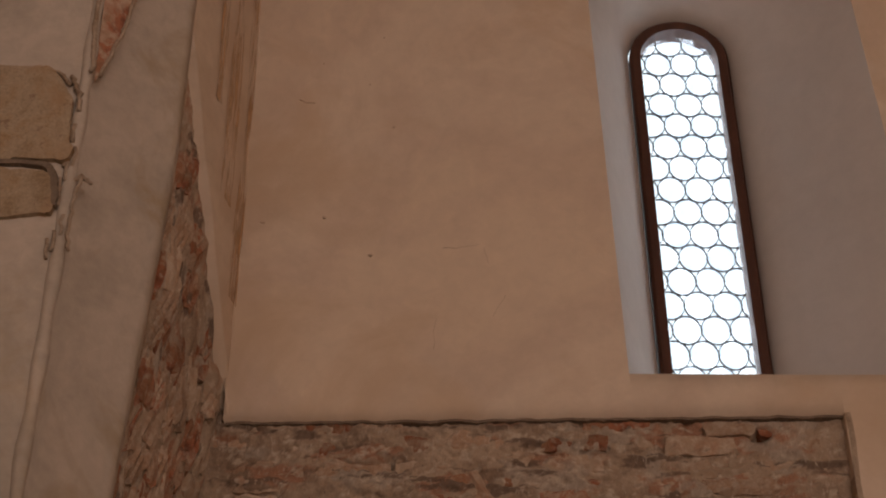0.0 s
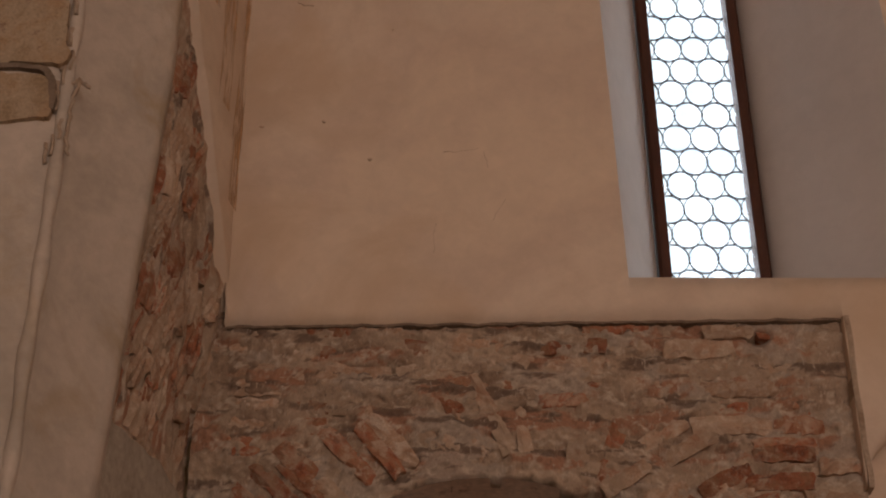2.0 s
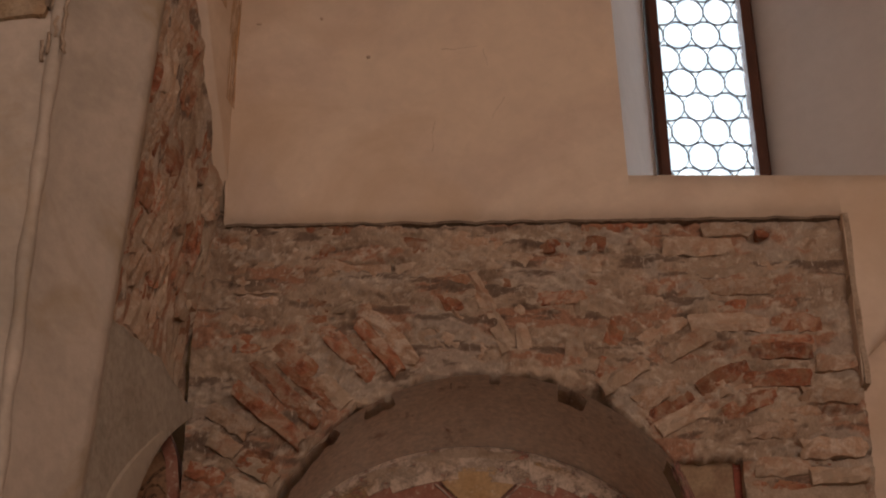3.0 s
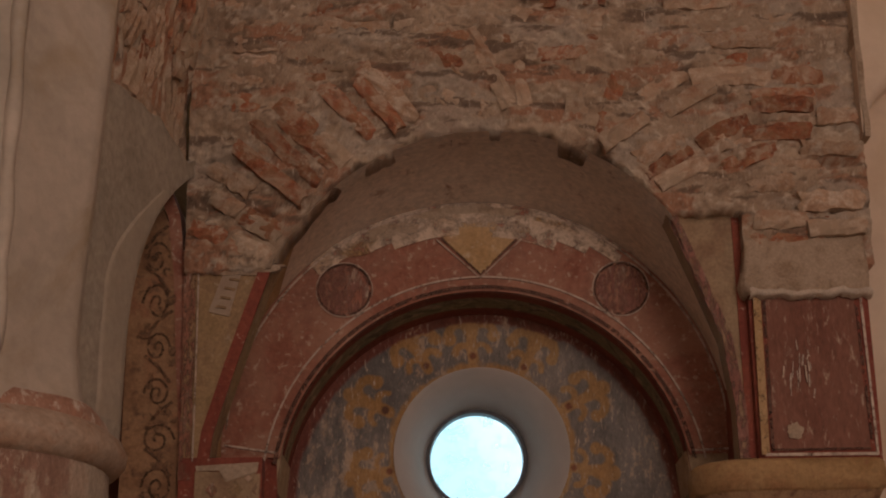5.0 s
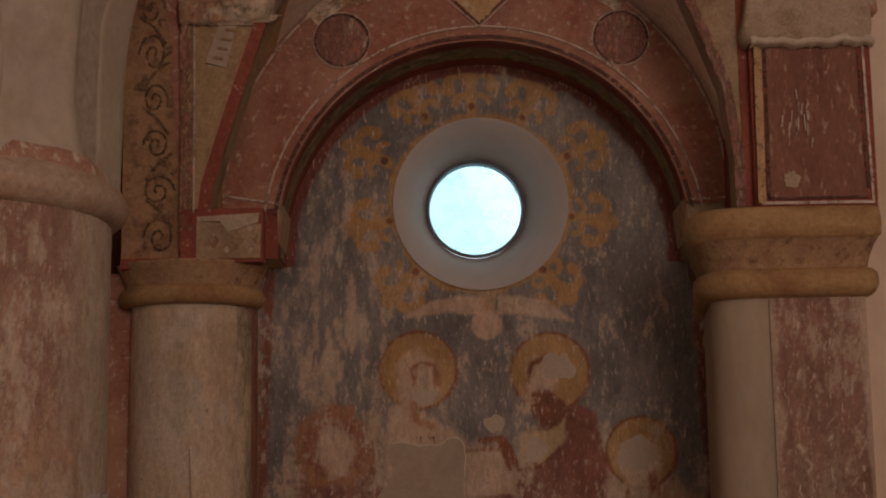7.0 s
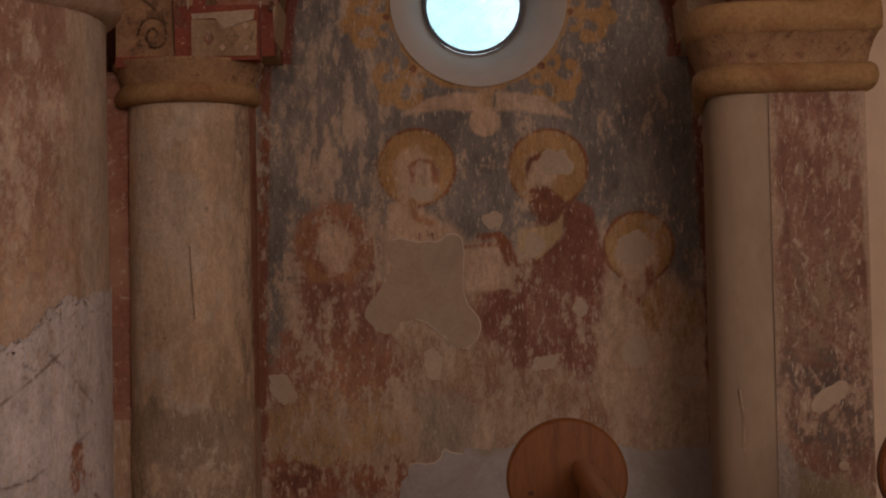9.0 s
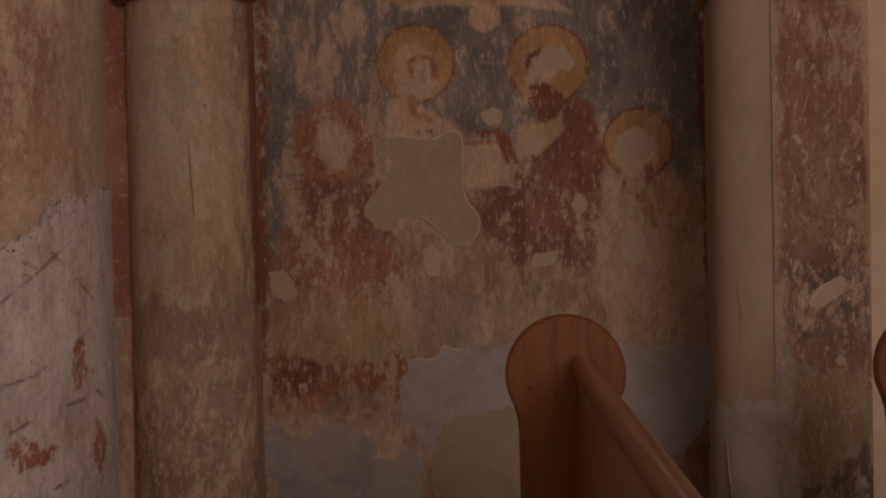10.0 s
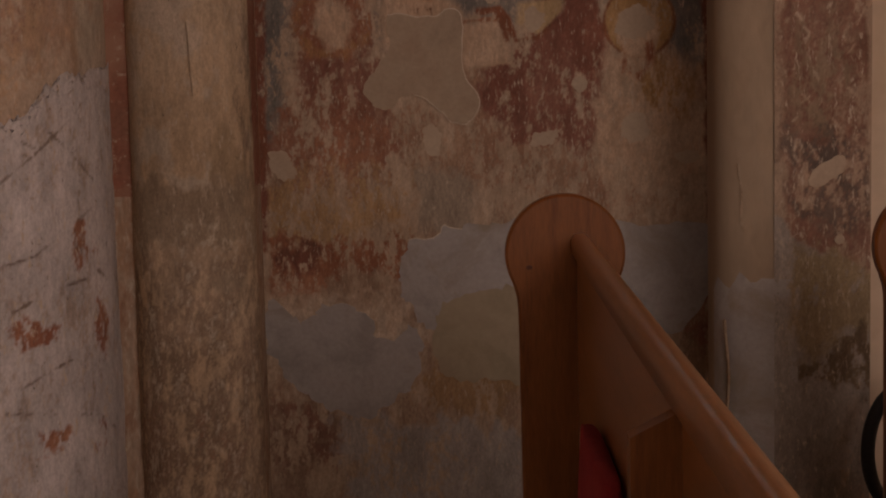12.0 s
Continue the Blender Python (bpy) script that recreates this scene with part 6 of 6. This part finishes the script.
def build_cushion(x, y, z, lx, ly, lz, label):
    bm = bmesh.new()
    n, rings = 24, []
    for k in range(9):
        v = -1 + 2 * k / 8
        s = (1 - abs(v) ** 4) ** 0.25 if abs(v) < 1 else 0.55
        ring = []
        for i in range(n):
            a = 2 * math.pi * i / n
            c, d = math.cos(a), math.sin(a)
            q = (abs(c) ** 5 + abs(d) ** 5) ** -0.2
            ring.append((x + lx / 2 * q * c * max(s, 0.8), y + ly / 2 * q * d * max(s, 0.8), z + lz / 2 + lz / 2 * v + wob(c, d, v, 2, 0.004)))
        rings.append(ring)
    vs = loft(bm, rings)
    bm.faces.new(vs[0])
    bm.faces.new(vs[-1])
    tagged(part("cushion", bm, M_CLOTH, None, "", True), label, "cushion", "pew cushions")


build_cushion(0.5, 2.25, 0.45, 0.34, 2.3, 0.06, "long red cloth seat cushion on the pew")
build_cushion(0.256, 2.75, 0.2, 0.044, 0.6, 0.57, "red cloth kneeling cushion standing behind the backrest")


def build_hose():
    bm = bmesh.new()
    pts = []
    for i in range(25):
        a = radians(70 + 240 * i / 24)
        pts.append((1.2 + 0.095 * math.cos(a), 4.12 + 0.003 * i, 0.42 + 0.17 * math.sin(a)))
    pts = [(1.3, 4.12, 0.62)] + pts + [(1.32, 4.2, 0.25), (1.34, 4.2, 0.012)]
    tube(bm, pts, 0.019, 12)
    tagged(part("cable", bm, M_BLACK, None, "", True), "black flexible cable looped against the pier", "cable")


build_hose()


# ---- bricks and stones in the exposed masonry ----
def brick_mesh(name, material, seed, rough=0.22):
    """A worn brick about one unit long, with knocked corners; its front faces -y."""
    rng = random.Random(seed)
    bm = bmesh.new()
    nx, nz = 6, 3
    grid = []
    for i in range(nx + 1):
        col_ = []
        for j in range(nz + 1):
            u, v = i / nx - 0.5, j / nz - 0.5
            edge = (i in (0, nx)) + (j in (0, nz))
            d = 0.07 * edge + rng.uniform(-0.07, 0.07)
            k = rough * (0.35 if edge else 0.12)
            col_.append(bm.verts.new((u + rng.uniform(-k, k) * 0.5 - (0.02 * u if edge > 1 else 0), -0.5 + d, v + rng.uniform(-k, k) - (0.05 * v if edge > 1 else 0))))
        grid.append(col_)
    for i in range(nx):
        for j in range(nz):
            bm.faces.new((grid[i][j], grid[i + 1][j], grid[i + 1][j + 1], grid[i][j + 1]))
    rim = [grid[i][0] for i in range(nx + 1)] + [grid[nx][j] for j in range(1, nz + 1)] + [grid[i][nz] for i in range(nx - 1, -1, -1)] + [grid[0][j] for j in range(nz - 1, 0, -1)]
    back = [bm.verts.new((v.co.x, 0.5, v.co.z)) for v in rim]
    for i in range(len(rim)):
        j = (i + 1) % len(rim)
        bm.faces.new((rim[i], rim[j], back[j], back[i]))
    bmesh.ops.recalc_face_normals(bm, faces=bm.faces)
    me = bpy.data.meshes.new(name)
    bm.to_mesh(me)
    bm.free()
    me.materials.append(material)
    return me


M_BRICK2 = mat("pale_brick", [(0.38, 0.21, 0.13), (0.44, 0.29, 0.19), (0.47, 0.35, 0.25)], 12, bump=0.9, bscale=50, fleck=(0.5, 0.39, 0.29), fleck_amt=0.66, fleck_scale=30, rnd=0.15, stain=(0.4, 0.3, 0.21), stain_scale=8, stain_lo=0.46, world=True)
BRICKS = [brick_mesh("brick", M_BRICK if k % 3 else M_BRICK2, k) for k in range(9)]
PALES = [brick_mesh("brick", M_BRICK2 if k % 2 else M_STONE, 40 + k, 0.3) for k in range(8)]


def lay(mesh, parent, x, y, z, lx, ly, lz, tilt, yaw=0.0):
    ob = new("brick" if mesh in BRICKS else "stone", mesh)
    ob.parent = parent
    ob.matrix_basis = Matrix.Translation((x, y, z)) @ Euler((0, -tilt, yaw)).to_matrix().to_4x4() @ Matrix.Diagonal((lx, ly, lz, 1))


def lay_masonry():
    rng = random.Random(21)
    # voussoirs
    a = 168.0
    while a > 22:
        if not (70 < a < 84 and rng.random() < 0.6):
            th = rng.uniform(0.046, 0.058)
            r0 = AR + rng.uniform(0.0, 0.02) + (0.04 if 62 < a < 125 else 0.02)
            segs = [(r0, rng.uniform(0.2, 0.28))] if rng.random() < 0.75 else [(r0, 0.12), (r0 + 0.135, rng.uniform(0.1, 0.15))]
            if a < 60:
                segs = [(r0, 0.16), (r0 + 0.175, 0.17)]
            for r1, L in segs:
                t = radians(a + rng.uniform(-3, 3))
                rm = r1 + L / 2
                x, z = AX + rm * math.cos(t), AZ + rm * math.sin(t)
                if x < -0.7 or z > 3.66 or x > 1.2 or z < (2.86 if x < 0 else 3.02):
                    continue
                pool = BRICKS if rng.random() < (0.88 if (a > 110 or a < 62) else 0.5) else PALES
                lay(rng.choice(pool), W_NORTH, x, YB + (0.047 if a > 112 or a < 66 else 0.054) + rng.uniform(-0.007, 0.008) + calm_at(x, z, 0.01), z, L, 0.1, th, (t + radians(26) * math.exp(-((a - 98) / 24) ** 2) if a > 62 else radians(8 + 0.42 * a)) + rng.uniform(-0.05, 0.05))
        a -= rng.uniform(4.8, 5.6) if a > 60 else rng.uniform(5.2, 6.4)
    # courses above the arch and on the pier
    z = 2.86
    row = 0
    while z < 3.7:
        h = rng.uniform(0.042, 0.066)
        x = -0.7 + rng.uniform(0, 0.1)
        while x < 1.2:
            L = rng.uniform(0.09, 0.25)
            xc, zc = x + L / 2, z + h / 2 + 0.012 * math.sin(xc_phase(x))
            far = math.hypot(xc - AX, zc - AZ) > AR + (0.27 if xc < 0.5 else 0.34)
            pierside = xc > 0.88
            if (far or pierside) and xc + L / 2 < 1.222 and rng.random() < 0.9:
                pool = BRICKS if rng.random() < (0.75 if pierside and zc < 3.3 else 0.45) else PALES
                lay(rng.choice(pool), W_NORTH, xc, YB + 0.056 + rng.uniform(-0.009, 0.012) + calm_at(xc, zc, 0.014), zc, L * 0.94, 0.1, h * 0.95, rng.uniform(-0.06, 0.06))
            x += L + rng.uniform(0.004, 0.016)
        z += h + rng.uniform(0.004, 0.012)
        row += 1
    # long proud bricks with open joints on the pier
    for x, z, L, h, dy in ((1.13, 3.145, 0.2, 0.045, -0.022), (0.98, 3.2, 0.24, 0.05, -0.012), (1.15, 3.075, 0.15, 0.05, 0.03), (1.12, 2.985, 0.21, 0.06, -0.02), (0.95, 3.04, 0.16, 0.05, -0.014), (1.13, 2.9, 0.2, 0.05, -0.024), (0.97, 2.93, 0.2, 0.055, -0.01), (1.0, 3.29, 0.2, 0.05, -0.012), (1.16, 3.25, 0.12, 0.05, -0.016)):
        lay(rng.choice(BRICKS if rng.random() < 0.6 else PALES), W_NORTH, x, YB + 0.05 + dy, z, L * rng.uniform(0.8, 1.0), 0.1, h, rng.uniform(-0.06, 0.08))
    # stones of the return wall, set on edge
    for i in range(190):
        u = rng.uniform(0.03, 0.97)
        z = rng.uniform(3.14, 4.8)
        if z > 4.86 - 1.2 * u:
            continue
        p = on_return(u, z, -0.066 + rng.uniform(-0.012, 0.008))
        L = rng.uniform(0.05, 0.11)
        yaw = math.atan2(R1.y - R0.y, R1.x - R0.x)
        lay(rng.choice(BRICKS if rng.random() < 0.4 else PALES), W_RETURN, *p, L, 0.1, rng.uniform(0.08, 0.2), rng.uniform(-0.35, 0.05), yaw)


def xc_phase(x):
    return 5.1 * x + 0.7


lay_masonry()
